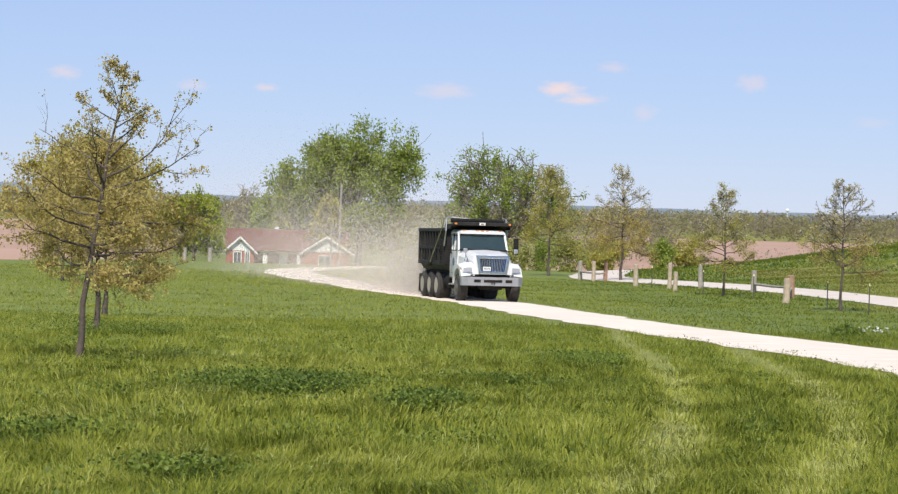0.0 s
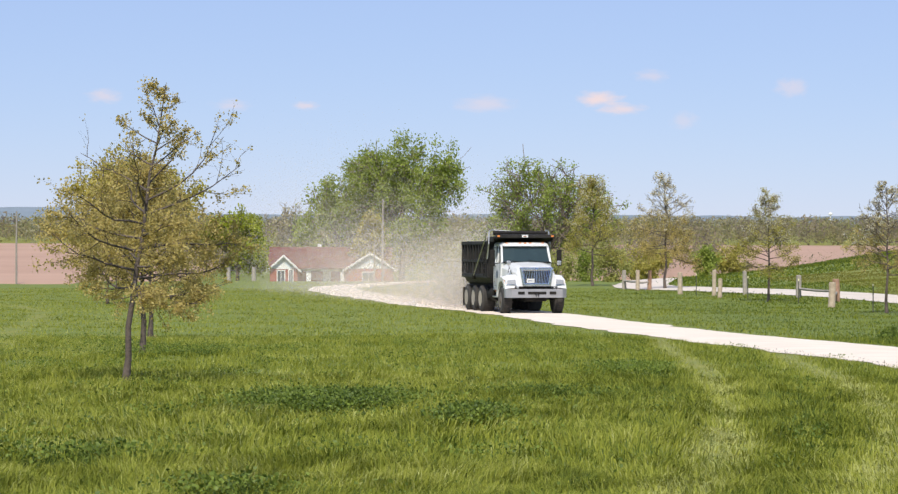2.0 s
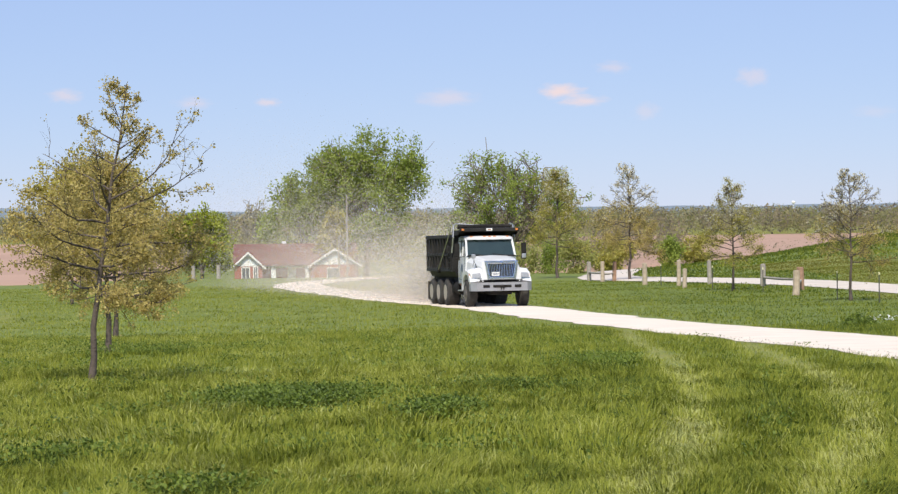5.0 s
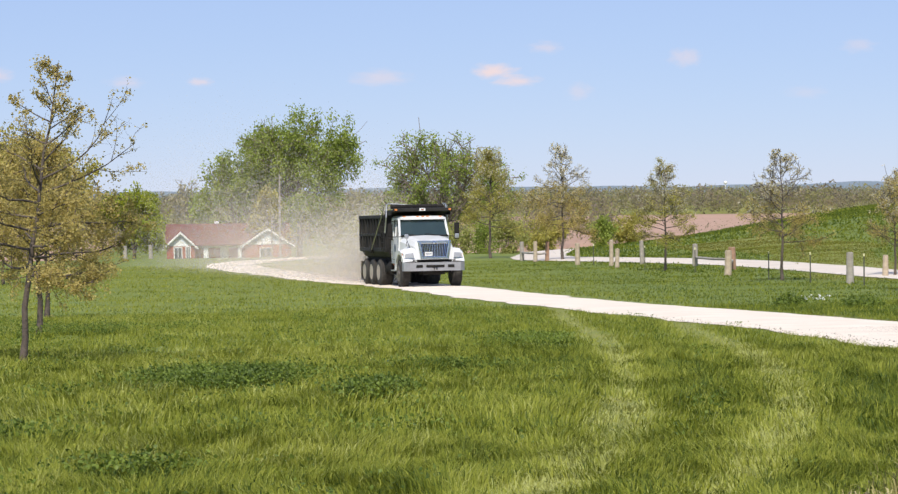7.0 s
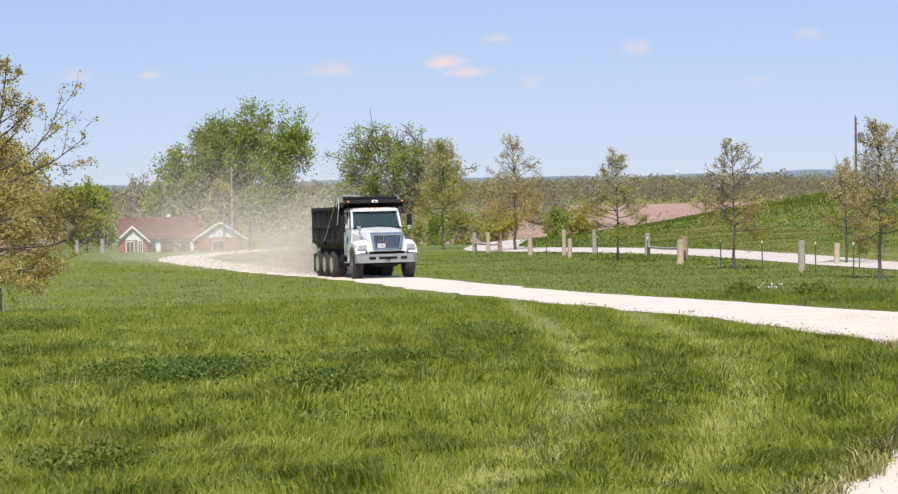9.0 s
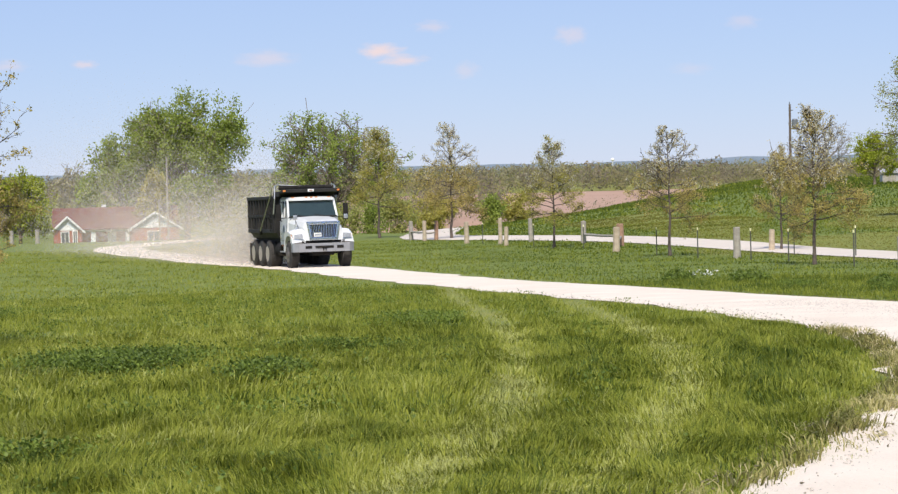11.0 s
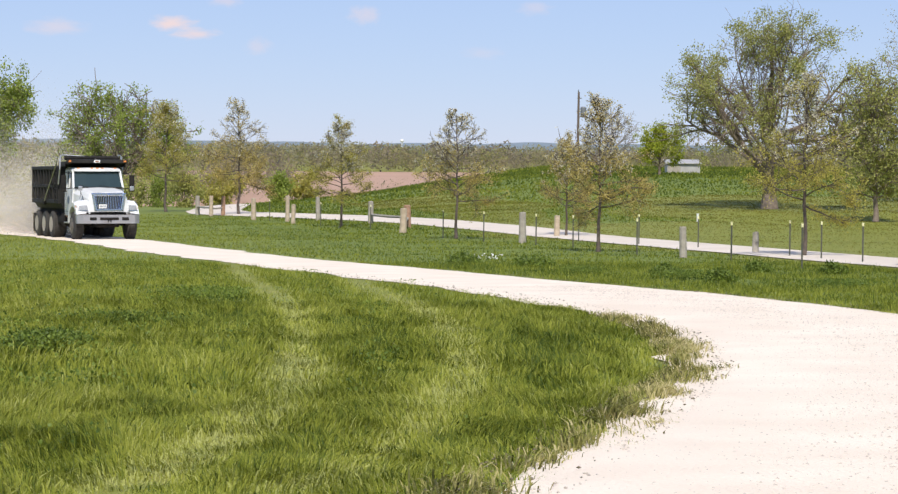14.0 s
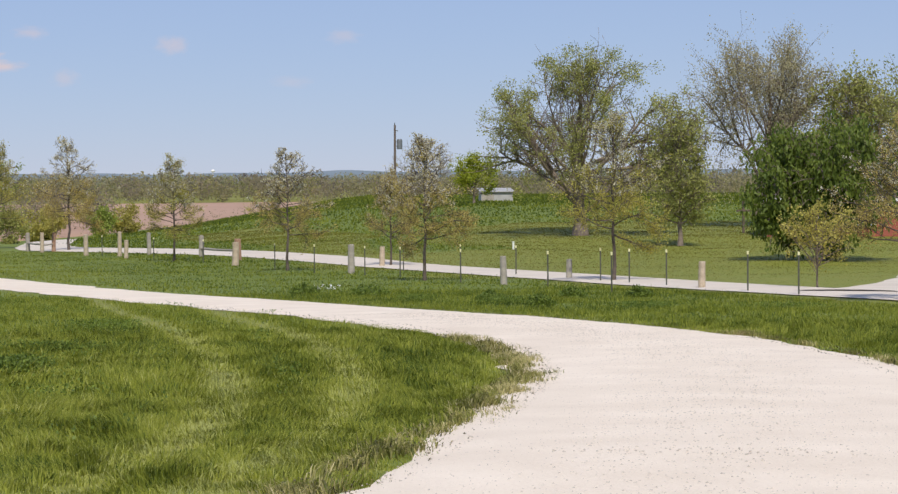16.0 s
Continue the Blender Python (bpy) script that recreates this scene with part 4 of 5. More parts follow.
    for sx in (-0.45, 0.35):
        wb = bmesh.new()
        tube(wb, [(sx, 2.60, 1.99), (sx + 0.42, 2.575, 2.06)], 0.010, 5)
        part("wiper", wb, M_CHASSIS, cab)
    roof = loft(bmesh.new(), [[(-0.98, 1.13, z), (0.98, 1.13, z), (0.98, 2.10, z), (0.90, 2.30, z), (0.4, 2.40, z), (-0.4, 2.40, z), (-0.90, 2.30, z), (-0.98, 2.10, z)] for z in (2.60, 2.67)] +
                [[(-0.90, 1.18, 2.76), (0.90, 1.18, 2.76), (0.88, 2.02, 2.75), (0.80, 2.14, 2.74), (0.36, 2.22, 2.74), (-0.36, 2.22, 2.74), (-0.80, 2.14, 2.74), (-0.88, 2.02, 2.75)]])
    rf = part("roof", roof, M_WHITE, cab)
    for u in (-0.72, -0.2, 0.0, 0.2, 0.72):
        part("marker_light", boxes(((u, 2.30 - abs(u) * 0.13, 2.72), (0.10, 0.09, 0.045), 0.015)), M_AMBER, rf, "amber marker light")
    part("cab_back", boxes(((0, 1.16, 2.28), (1.92, 0.05, 0.68), 0.01)), M_WHITE, cab)
    ex = bmesh.new()
    tube(ex, [(-0.86, 1.02, 0.9), (-0.86, 1.02, 1.15), (-0.90, 1.00, 1.55)], 0.10, 12)
    part("pipe", ex, M_RUST, T, "rusty orange pipe behind the cab")
    ex = bmesh.new()
    tube(ex, [(0.90, 1.00, 1.50), (0.90, 0.98, 1.15), (0.93, 1.25, 0.90), (0.90, 1.5, 0.86)], 0.085, 12)
    part("pipe", ex, M_RUST, T, "rusty orange pipe behind the cab")
    for sx in (-1, 1):
        part("battery_box", boxes(((sx * 0.88, 0.25, 0.72), (0.40, 0.5, 0.42), 0.03)), M_CHASSIS, T)
    # bed
    B = part("bed", loft(bmesh.new(), [[(-1.0, 1.0, 1.14), (1.0, 1.0, 1.14), (1.0, -3.95, 1.14), (-1.0, -3.95, 1.14)], [(-1.15, 1.0, 1.40), (1.15, 1.0, 1.40), (1.15, -3.95, 1.40), (-1.15, -3.95, 1.40)]]), M_BLACK, T, "black dusty steel bed floor")
    part("bed_front", boxes(((0, 0.98, 2.15), (2.36, 0.06, 1.56), 0.01), ((0.6, 1.04, 2.1), (0.10, 0.08, 1.5), 0.01), ((-0.6, 1.04, 2.1), (0.10, 0.08, 1.5), 0.01)), M_BLACK, B)
    part("tailgate", boxes(((0, -3.98, 2.05), (2.36, 0.06, 1.38), 0.01), ((0, -4.03, 1.9), (2.3, 0.06, 0.1), 0.01), ((0, -4.03, 2.4), (2.3, 0.06, 0.1), 0.01)), M_BLACK, B)
    for sx in (-1, 1):
        part("bed_side", boxes(((sx * 1.13, -1.48, 2.05), (0.05, 4.9, 1.36), 0.005)), M_BLACK, B)
        part("top_rail", boxes(((sx * 1.17, -1.48, 2.74), (0.16, 5.0, 0.14), 0.025)), M_BLACK, B)
        part("middle_rail", boxes(((sx * 1.185, -1.48, 2.02), (0.08, 4.9, 0.12), 0.02)), M_BLACK, B)
        part("bottom_rail", boxes(((sx * 1.19, -1.48, 1.42), (0.10, 4.95, 0.16), 0.02)), M_BLACK, B)
        for k in range(10):
            part("rib", boxes(((sx * 1.195, 0.92 - k * 0.535, 2.07), (0.09, 0.10, 1.28), 0.015)), M_BLACK, B)
        ld = bmesh.new()
        for k in range(6):
            tube(ld, [(sx * 1.26, 0.42, 1.5 + k * 0.21), (sx * 1.26, 0.86, 1.5 + k * 0.21)], 0.014, 6)
        tube(ld, [(sx * 1.26, 0.42, 1.4), (sx * 1.26, 0.42, 2.7)], 0.016, 6)
        tube(ld, [(sx * 1.26, 0.86, 1.4), (sx * 1.26, 0.86, 2.7)], 0.016, 6)
        part("ladder", ld, M_BLACK, B)
        ta = bmesh.new()
        tube(ta, [(sx * 1.30, -1.35, 1.38), (sx * 1.30, 0.98, 2.92), (sx * 1.29, 1.12, 3.14)], 0.022, 8)
        part("tarp_arm", ta, M_ALU, B, "bare aluminium tarp arm")
        sp = bmesh.new()
        tube(sp, [(sx * 1.26, 1.10, 2.10), (sx * 1.24, 1.32, 2.70), (sx * 1.20, 1.22, 3.20)], 0.028, 8)
        tube(sp, [(sx * 1.20, 1.22, 3.20), (sx * 1.06, 1.32, 3.24)], 0.026, 8)
        part("tarp_bracket", sp, M_ALU, B, "bent aluminium bracket")
        part("mud_flap", boxes(((sx * 0.95, -3.72, 0.55), (0.56, 0.02, 0.75))), M_CHASSIS, T)
        part("pivot", lathe(bmesh.new(), [(-0.06, 0.05), (-0.06, 0.10), (0.06, 0.10), (0.06, 0.05)], (sx * 1.27, -1.35, 1.38), "x", 16), M_CHASSIS, B)
    sh = loft(bmesh.new(), [[(-1.18, y, z0), (1.18, y, z0), (1.18, y, z1), (0.95, y, z2), (-0.95, y, z2), (-1.18, y, z1)] for y, z0, z1, z2 in ((0.96, 2.80, 2.84, 2.98), (1.5, 2.86, 2.90, 3.02), (2.25, 2.93, 2.98, 3.06), (2.34, 2.95, 3.03, 3.05))])
    shield = part("cab_shield", sh, M_BLACK, B, "black overhanging cab shield")
    for sx in (-1, 1):
        part("shield_cheek", boxes(((sx * 1.19, 1.45, 2.88), (0.04, 1.0, 0.20), 0.01)), M_BLACK, shield)
    part("shield_lip", boxes(((0, 2.33, 2.99), (2.4, 0.06, 0.13), 0.015)), M_BLACK, shield)
    for u in (-1.08, 1.08):
        part("shield_light", boxes(((u, 2.37, 2.99), (0.10, 0.03, 0.07), 0.01)), M_AMBER, shield, "amber clearance light")
    sign = part("shield_sign", boxes(((0.02, 2.368, 2.99), (0.24, 0.012, 0.10), 0.004)), M_TRIM, shield, "small white plate with a red bar")
    part("sign_mark", boxes(((0.02, 2.378, 2.985), (0.13, 0.006, 0.045))), M_RUST, sign)
    rl = bmesh.new()
    tube(rl, [(-1.06, 1.35, 3.12), (1.06, 1.35, 3.12)], 0.085, 12)
    part("tarp_roll", rl, M_CHASSIS, B, "rolled dark tarp")
    bw = bmesh.new()
    tube(bw, [(1.10, 1.25, 3.24), (0.3, 1.30, 3.19), (-1.10, 1.32, 3.17)], 0.022, 6)
    part("tarp_bow", bw, M_ALU, B)
    return T


build_truck(pose(0.8, 93.2, float(land(0.8, 93.2)) + 0.06, 0.9, 0, 192.5))


# ---- houses ----
def window(parent, x, y, z, w, h, name="window"):
    f = part(name, boxes(((x - w / 2, y, z), (0.10, 0.12, h + 0.1)), ((x + w / 2, y, z), (0.10, 0.12, h + 0.1)), ((x, y, z + h / 2), (w, 0.12, 0.10)), ((x, y - 0.02, z - h / 2), (w + 0.2, 0.18, 0.10)), ((x, y, z), (0.05, 0.10, h))), M_TRIM, parent, "white window frame")
    part("pane", boxes(((x, y + 0.03, z), (w, 0.03, h))), M_PANE, f)


def gable_roof(parent, x0, x1, y0, y1, eave, ridge, along, material, over=0.45):
    """Two thick slopes with white bargeboards."""
    t = 0.16
    if along == "x":
        ym = (y0 + y1) / 2
        for s, ye in ((-1, y0 - over), (1, y1 + over)):
            k = (ridge - eave) / (ym - y0)
            ze = eave - over * k
            part("roof", loft(bmesh.new(), [[(x, ye, ze), (x, ym, ridge), (x, ym, ridge + t), (x, ye, ze + t)] for x in (x0 - over, x1 + over)]), material, parent)
            part("eave_board", boxes((((x0 + x1) / 2, ye - s * 0.0, ze + 0.02), (x1 - x0 + 2 * over, 0.06, 0.22))), M_TRIM, parent)
    else:
        xm = (x0 + x1) / 2
        for s, xe in ((-1, x0 - over), (1, x1 + over)):
            k = (ridge - eave) / (xm - x0)
            ze = eave - over * k
            part("roof", loft(bmesh.new(), [[(xe, y, ze), (xm, y, ridge), (xm, y, ridge + t), (xe, y, ze + t)] for y in (y0 - over, y1)]), material, parent)
            part("bargeboard", loft(bmesh.new(), [[(xe, y, ze - 0.06), (xm, y, ridge - 0.06), (xm, y, ridge + t + 0.03), (xe, y, ze + t + 0.03)] for y in (y0 - over - 0.05, y0 - over)]), M_TRIM, parent)


def ranch_house(m):
    """Its front, with two gables, faces -y."""
    h = thing("house", m, "low red-brick ranch house with a maroon roof and two front gables", "house")
    part("wall", boxes(((-0.2, 4, 1.2), (14.0, 7.6, 2.5))), M_BRICK, h, "red brick wall")
    gable_roof(h, -7.0, 6.6, 0.2, 7.8, 2.45, 4.7, "x", M_ROOF)
    part("wing_wall", boxes(((-5.6, 0.2, 1.2), (3.2, 2.4, 2.45))), M_BRICK, h, "red brick wing")
    part("gable", slab(bmesh.new(), [(-7.2, 2.4), (-4.0, 2.4), (-5.6, 3.75)], "y", -1.0, 0.6), M_SIDING, h, "pale blue gable siding")
    gable_roof(h, -7.2, -4.0, -1.0, 3.0, 2.4, 3.85, "y", M_ROOF)
    part("garage_wall", boxes(((4.4, -0.2, 1.2), (5.4, 3.2, 2.45))), M_BRICK, h, "red brick wing")
    part("gable", slab(bmesh.new(), [(1.7, 2.4), (7.1, 2.4), (4.4, 4.05)], "y", -1.8, 0.6), M_SIDING, h, "pale blue gable siding")
    part("gable_panel", slab(bmesh.new(), [(2.9, 2.45), (5.9, 2.45), (4.4, 3.3)], "y", -1.86, -1.80), M_TRIM, h, "white triangular gable panel")
    part("gable_panel", slab(bmesh.new(), [(-6.5, 2.35), (-4.7, 2.35), (-5.6, 3.1)], "y", -1.06, -1.0), M_TRIM, h, "white triangular gable panel")
    gable_roof(h, 1.7, 7.1, -1.8, 3.0, 2.4, 4.15, "y", M_ROOF)
    window(h, -5.9, -1.03, 1.35, 0.9, 1.7)
    window(h, -4.75, -1.03, 1.35, 0.5, 1.9)
    window(h, 4.2, -1.83, 1.5, 1.4, 1.1)
    part("porch_post", boxes(((-2.7, -0.9, 1.2), (0.55, 0.4, 2.4), 0.02)), M_TRIM, h)
    part("porch_post", boxes(((1.2, -0.9, 1.2), (0.45, 0.4, 2.4), 0.02)), M_TRIM, h)
    part("porch_roof", boxes(((-1.2, -0.6, 2.46), (5.6, 1.8, 0.14), 0.02)), M_ROOF, h)
    part("door", boxes(((-0.6, 0.17, 1.05), (0.95, 0.08, 2.1), 0.01)), M_TRIM, h, "white front door")
    part("chimney", boxes(((-1.5, 4.4, 4.7), (0.5, 0.5, 0.9), 0.02)), M_TRIM, h)
    return h


ranch_house(on(-18.6, 270, 3.5))


def brick_house(m):
    h = thing("house", m, "red brick farmhouse half hidden behind a weeping tree", "house")
    part("wall", boxes(((0, 3.5, 1.3), (15.5, 7, 2.7))), M_BRICK, h, "red brick wall")
    gable_roof(h, -7.75, 7.75, 0, 7, 2.6, 4.2, "x", M_ROOFGREY)
    for x in (-6.2, -2.0, 1.2, 4.3, 6.5):
        window(h, x, -0.03, 1.5, 1.3, 1.2)
    part("door", boxes(((-4.2, -0.03, 1.05), (0.95, 0.08, 2.1), 0.01)), M_TRIM, h, "white front door")
    return h


brick_house(on(58.5, 124.0, -20, sink=0.2))


def shed(m):
    h = thing("shed", m, "pale tin farm shed on the hilltop", "shed")
    part("wall", boxes(((0, 0, 1.0), (4.2, 3, 2.0))), M_SHED, h)
    part("roof", loft(bmesh.new(), [[(-2.3, y, z), (2.3, y, z), (2.3, y, z + 0.08), (-2.3, y, z + 0.08)] for y, z in ((-1.8, 2.05), (1.8, 2.5))]), M_SHED, h)
    part("door", boxes(((-1.2, -1.52, 0.95), (1.6, 0.05, 1.8))), M_WOODGREY, h)
    return h


shed(on(56.4, 208.5, -8, 0.72, sink=0.6))


def utility_pole(m, h, r, material, box_on, label):
    ob = thing("utility_pole", m, label, "utility pole")
    bm = bmesh.new()
    tube(bm, [(0, 0, -0.5), (0, 0, h * 0.5), (0.02, 0, h)], r, 10, r * 0.7)
    part("pole", bm, material, ob)
    if box_on:
        part("transformer", lathe(bmesh.new(), [(-0.45, 0.05), (-0.45, 0.22), (-0.40, 0.24), (0.32, 0.24), (0.40, 0.18), (0.42, 0.05)], (0.42, 0, h - 1.6), "z", 16), M_STEEL, ob, "grey can transformer")
        part("bracket", boxes(((0.2, 0, h - 1.4), (0.2, 0.08, 0.06)), ((0.2, 0, h - 1.8), (0.2, 0.08, 0.06)), ((0.1, 0, h - 0.5), (0.35, 0.08, 0.08))), M_STEEL, ob)
        part("insulator", lathe(bmesh.new(), [(0, 0.03), (0.05, 0.05), (0.18, 0.04), (0.2, 0.02)], (0.0, 0, h), "z", 10), M_STEEL, ob)
    return ob


utility_pole(on(41.5, 186.0), 6.9, 0.12, M_POLE, True, "dark wooden utility pole carrying a transformer on the hill")
utility_pole(on(-12.4, 263), 10.2, 0.14, M_POLEPALE, False, "pale wooden utility pole beside the house")
utility_pole(on(-13.6, 268), 5.6, 0.10, M_POLEPALE, False, "short pale yard pole beside the house")
utility_pole(on(-34.5, 168), 5.3, 0.08, M_POLEPALE, False, "thin pale pole standing at the field edge")
wire = bmesh.new()
tube(wire, [(41.5 + 45 * t, 186 + 14 * t, float(land(41.5, 186)) + 5.2 - 1.2 * t - 5.0 * t * (1 - t)) for t in [k / 14 for k in range(15)]], 0.008, 5)
tagged(part("power_line", wire, M_STEEL), "thin dark power line hanging from the utility pole", "wire", kind="structure")

line_post = thing("clothesline_post", on(52.2, 133.1), "dark wooden T-shaped clothesline post on the lawn", "clothesline post")
part("post", boxes(((0, 0, 0.95), (0.13, 0.13, 2.1), 0.015)), M_POLE, line_post)
part("crossbar", boxes(((0, -0.08, 1.38), (1.0, 0.09, 0.12), 0.012)), M_POLE, line_post)
hydrant = thing("marker_post", on(32.4, 116.6, scale=0.45), "short white marker post on the lawn", "marker post")
part("stem", boxes(((0, 0, 0.45), (0.22, 0.22, 1.0), 0.03)), M_TRIM, hydrant)
part("cap", boxes(((0, 0, 0.98), (0.28, 0.28, 0.10), 0.03)), M_TRIM, hydrant)


# ---- far woods and distance ----
def woods(name, spots, leaf_size, per, seed, label, material):
    """Many small tree crowns, each a cloud of leaf sprays on a stem."""
    rng = np.random.default_rng(seed)
    vs, tint = [], []
    for x, y, h, w, tn in spots:
        n = per
        u = rng.normal(0, 1, (n, 3))
        u /= np.linalg.norm(u, axis=1)[:, None]
        u *= rng.random((n, 1)) ** 0.4
        c = u * np.array([w / 2, w / 2, h * 0.47]) + np.array([x, y, float(land(x, y)) + h * 0.53])
        s = leaf_size * h / 10
        tri = c[:, None, :] + rng.normal(0, 1, (n, 3, 3)) * s
        vs.append(tri.reshape(-1, 3))
        tint.append(np.clip(np.repeat(tn + rng.normal(0, 0.04, n), 3), 0, 1))
    v = np.concatenate(vs)
    ob = mesh_part(name, v, np.arange(len(v)).reshape(-1, 3), material, tint=np.concatenate(tint))
    return tagged(ob, label, "trees", kind="stuff")


M_WOODS = tint_mat("far_spring_woods", [(0.0, (0.25, 0.20, 0.155)), (0.3, (0.31, 0.265, 0.165)), (0.6, (0.32, 0.285, 0.135)), (0.85, (0.29, 0.285, 0.105)), (1.0, (0.38, 0.35, 0.24))], 0.01, 0.5, amount=0.1)
rng_w = np.random.default_rng(77)
near_spots, far_spots = [], []
for k in range(330):
    az = radians(rng_w.uniform(-15, 12))
    d = rng_w.uniform(330, 480)
    if az > radians(5.5) or az < radians(-9):
        continue
    hh = rng_w.uniform(4, 8.5)
    near_spots.append((d * math.sin(az), d * math.cos(az), hh, hh * rng_w.uniform(0.7, 1.2), rng_w.random() * 0.9))
for k in range(2500):
    az = radians(rng_w.uniform(-18, 30))
    d = rng_w.uniform(855, 1050) if k % 3 == 0 else rng_w.uniform(900, 2300)
    hh = rng_w.uniform(6, 12.5)
    far_spots.append((d * math.sin(az), d * math.cos(az), hh, hh * rng_w.uniform(0.8, 1.5), rng_w.random() * 0.95))
woods("near_woods", near_spots, 0.26, 260, 3, "mixed brush and budding trees behind the house", M_WOODS)
woods("far_woods", far_spots, 0.40, 140, 4, "distant belt of budding spring woods across the plain", M_WOODS)
hedge = []
for k in range(60):
    t = rng_w.random()
    hedge.append((24 + 60 * t + rng_w.normal(0, 1.5), 262 + 30 * t + rng_w.normal(0, 3), rng_w.uniform(1.0, 2.4), rng_w.uniform(1.5, 3.5), rng_w.random() * 0.7))
woods("hill_hedge", hedge, 0.30, 60, 5, "scrubby hedge along the crest of the pasture", M_WOODS)
back = []
for k in range(70):
    az = radians(rng_w.uniform(15.2, 30))
    d = rng_w.uniform(215, 260)
    hh = rng_w.uniform(3, 7)
    back.append((d * math.sin(az), d * math.cos(az), hh, hh * rng_w.uniform(0.8, 1.2), rng_w.random() * 0.6))
woods("hill_woods", back, 0.34, 90, 6, "budding trees behind the farmhouse", M_WOODS)

# no haze in the air: its blue-grey is put into the hills' colour
M_HILLS = mat("haze_tinted_hills", (0.20, 0.24, 0.27), (0.15, 0.19, 0.20), 0.004, 1.0, fine=0.03)
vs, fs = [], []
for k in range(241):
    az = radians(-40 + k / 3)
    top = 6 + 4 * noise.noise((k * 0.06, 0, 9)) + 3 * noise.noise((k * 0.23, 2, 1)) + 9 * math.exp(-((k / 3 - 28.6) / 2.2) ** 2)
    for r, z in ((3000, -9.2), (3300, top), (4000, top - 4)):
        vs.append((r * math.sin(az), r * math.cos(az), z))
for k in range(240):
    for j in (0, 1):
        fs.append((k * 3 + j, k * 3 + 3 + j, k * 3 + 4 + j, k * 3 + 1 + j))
tagged(mesh_part("backdrop", vs, fs, M_HILLS, smooth=True), "hills along the horizon, coloured blue-grey to suggest haze", "hills", kind="structure")


def water_tower(m):
    w = thing("water_tower", m, "tiny white water tower on the horizon", "water tower")
    part("tank", lathe(bmesh.new(), [(15, 0.5), (16, 4), (18, 5.2), (20, 5), (22, 3.2), (23, 0.5)], (0, 0, 0), "z", 20), M_TRIM, w)
    part("stem", lathe(bmesh.new(), [(-2, 2.4), (4, 1.2), (15, 1.2)], (0, 0, 0), "z", 12), M_TRIM, w)


water_tower(pose(2950 * math.sin(radians(8.25)), 2950 * math.cos(radians(8.25)), -1.5) @ Matrix.Scale(0.5, 4))


# ---- grass ----
def blades(name, x, y, h, w, tint, lean, seed, tall=True):
    """Curved, tapered blades that stand on the land."""
    rng = np.random.default_rng(seed)
    n = len(x)
    z = land(x, y) + relief(x, y)
    a = rng.uniform(0, math.tau, n)
    dx, dy = np.cos(a), np.sin(a)
    b = math.tau * 1.5 * vnoise(x, y, 0.55, 7) + rng.normal(0, 0.8, n)
    lx, ly = np.cos(b) * lean * h, np.sin(b) * lean * h
    base = np.stack([x, y, z - 0.02], 1)
    side = np.stack([dx * w / 2, dy * w / 2, 0 * w], 1)
    tip = base + np.stack([lx, ly, h * np.sqrt(np.maximum(0.05, 1 - np.minimum(lean, 0.95) ** 2))], 1)
    if tall:
        mid = base + np.stack([lx * 0.3, ly * 0.3, h * 0.58], 1)
        v = np.stack([base - side, base + side, mid + side * 0.8, mid - side * 0.8, tip], 1).reshape(-1, 3)
        q = np.arange(n)[:, None] * 5
        f = (q + np.array([[0, 1, 2, 0, 2, 3, 3, 2, 4]])).reshape(-1, 3)
        t = np.repeat(tint, 5)
    else:
        v = np.stack([base - side, base + side, tip], 1).reshape(-1, 3)
        f = np.arange(n * 3).reshape(-1, 3)
        t = np.repeat(tint, 3)
    return mesh_part(name, v, f, M_GRASS, tint=t)


def wave(x, y, s, k):
    return np.sin(x * s + 1.7 * np.sin(y * s * 0.7 + k)) * np.cos(y * s * 0.9 + 1.3 * np.sin(x * s * 0.8 + 2 * k))


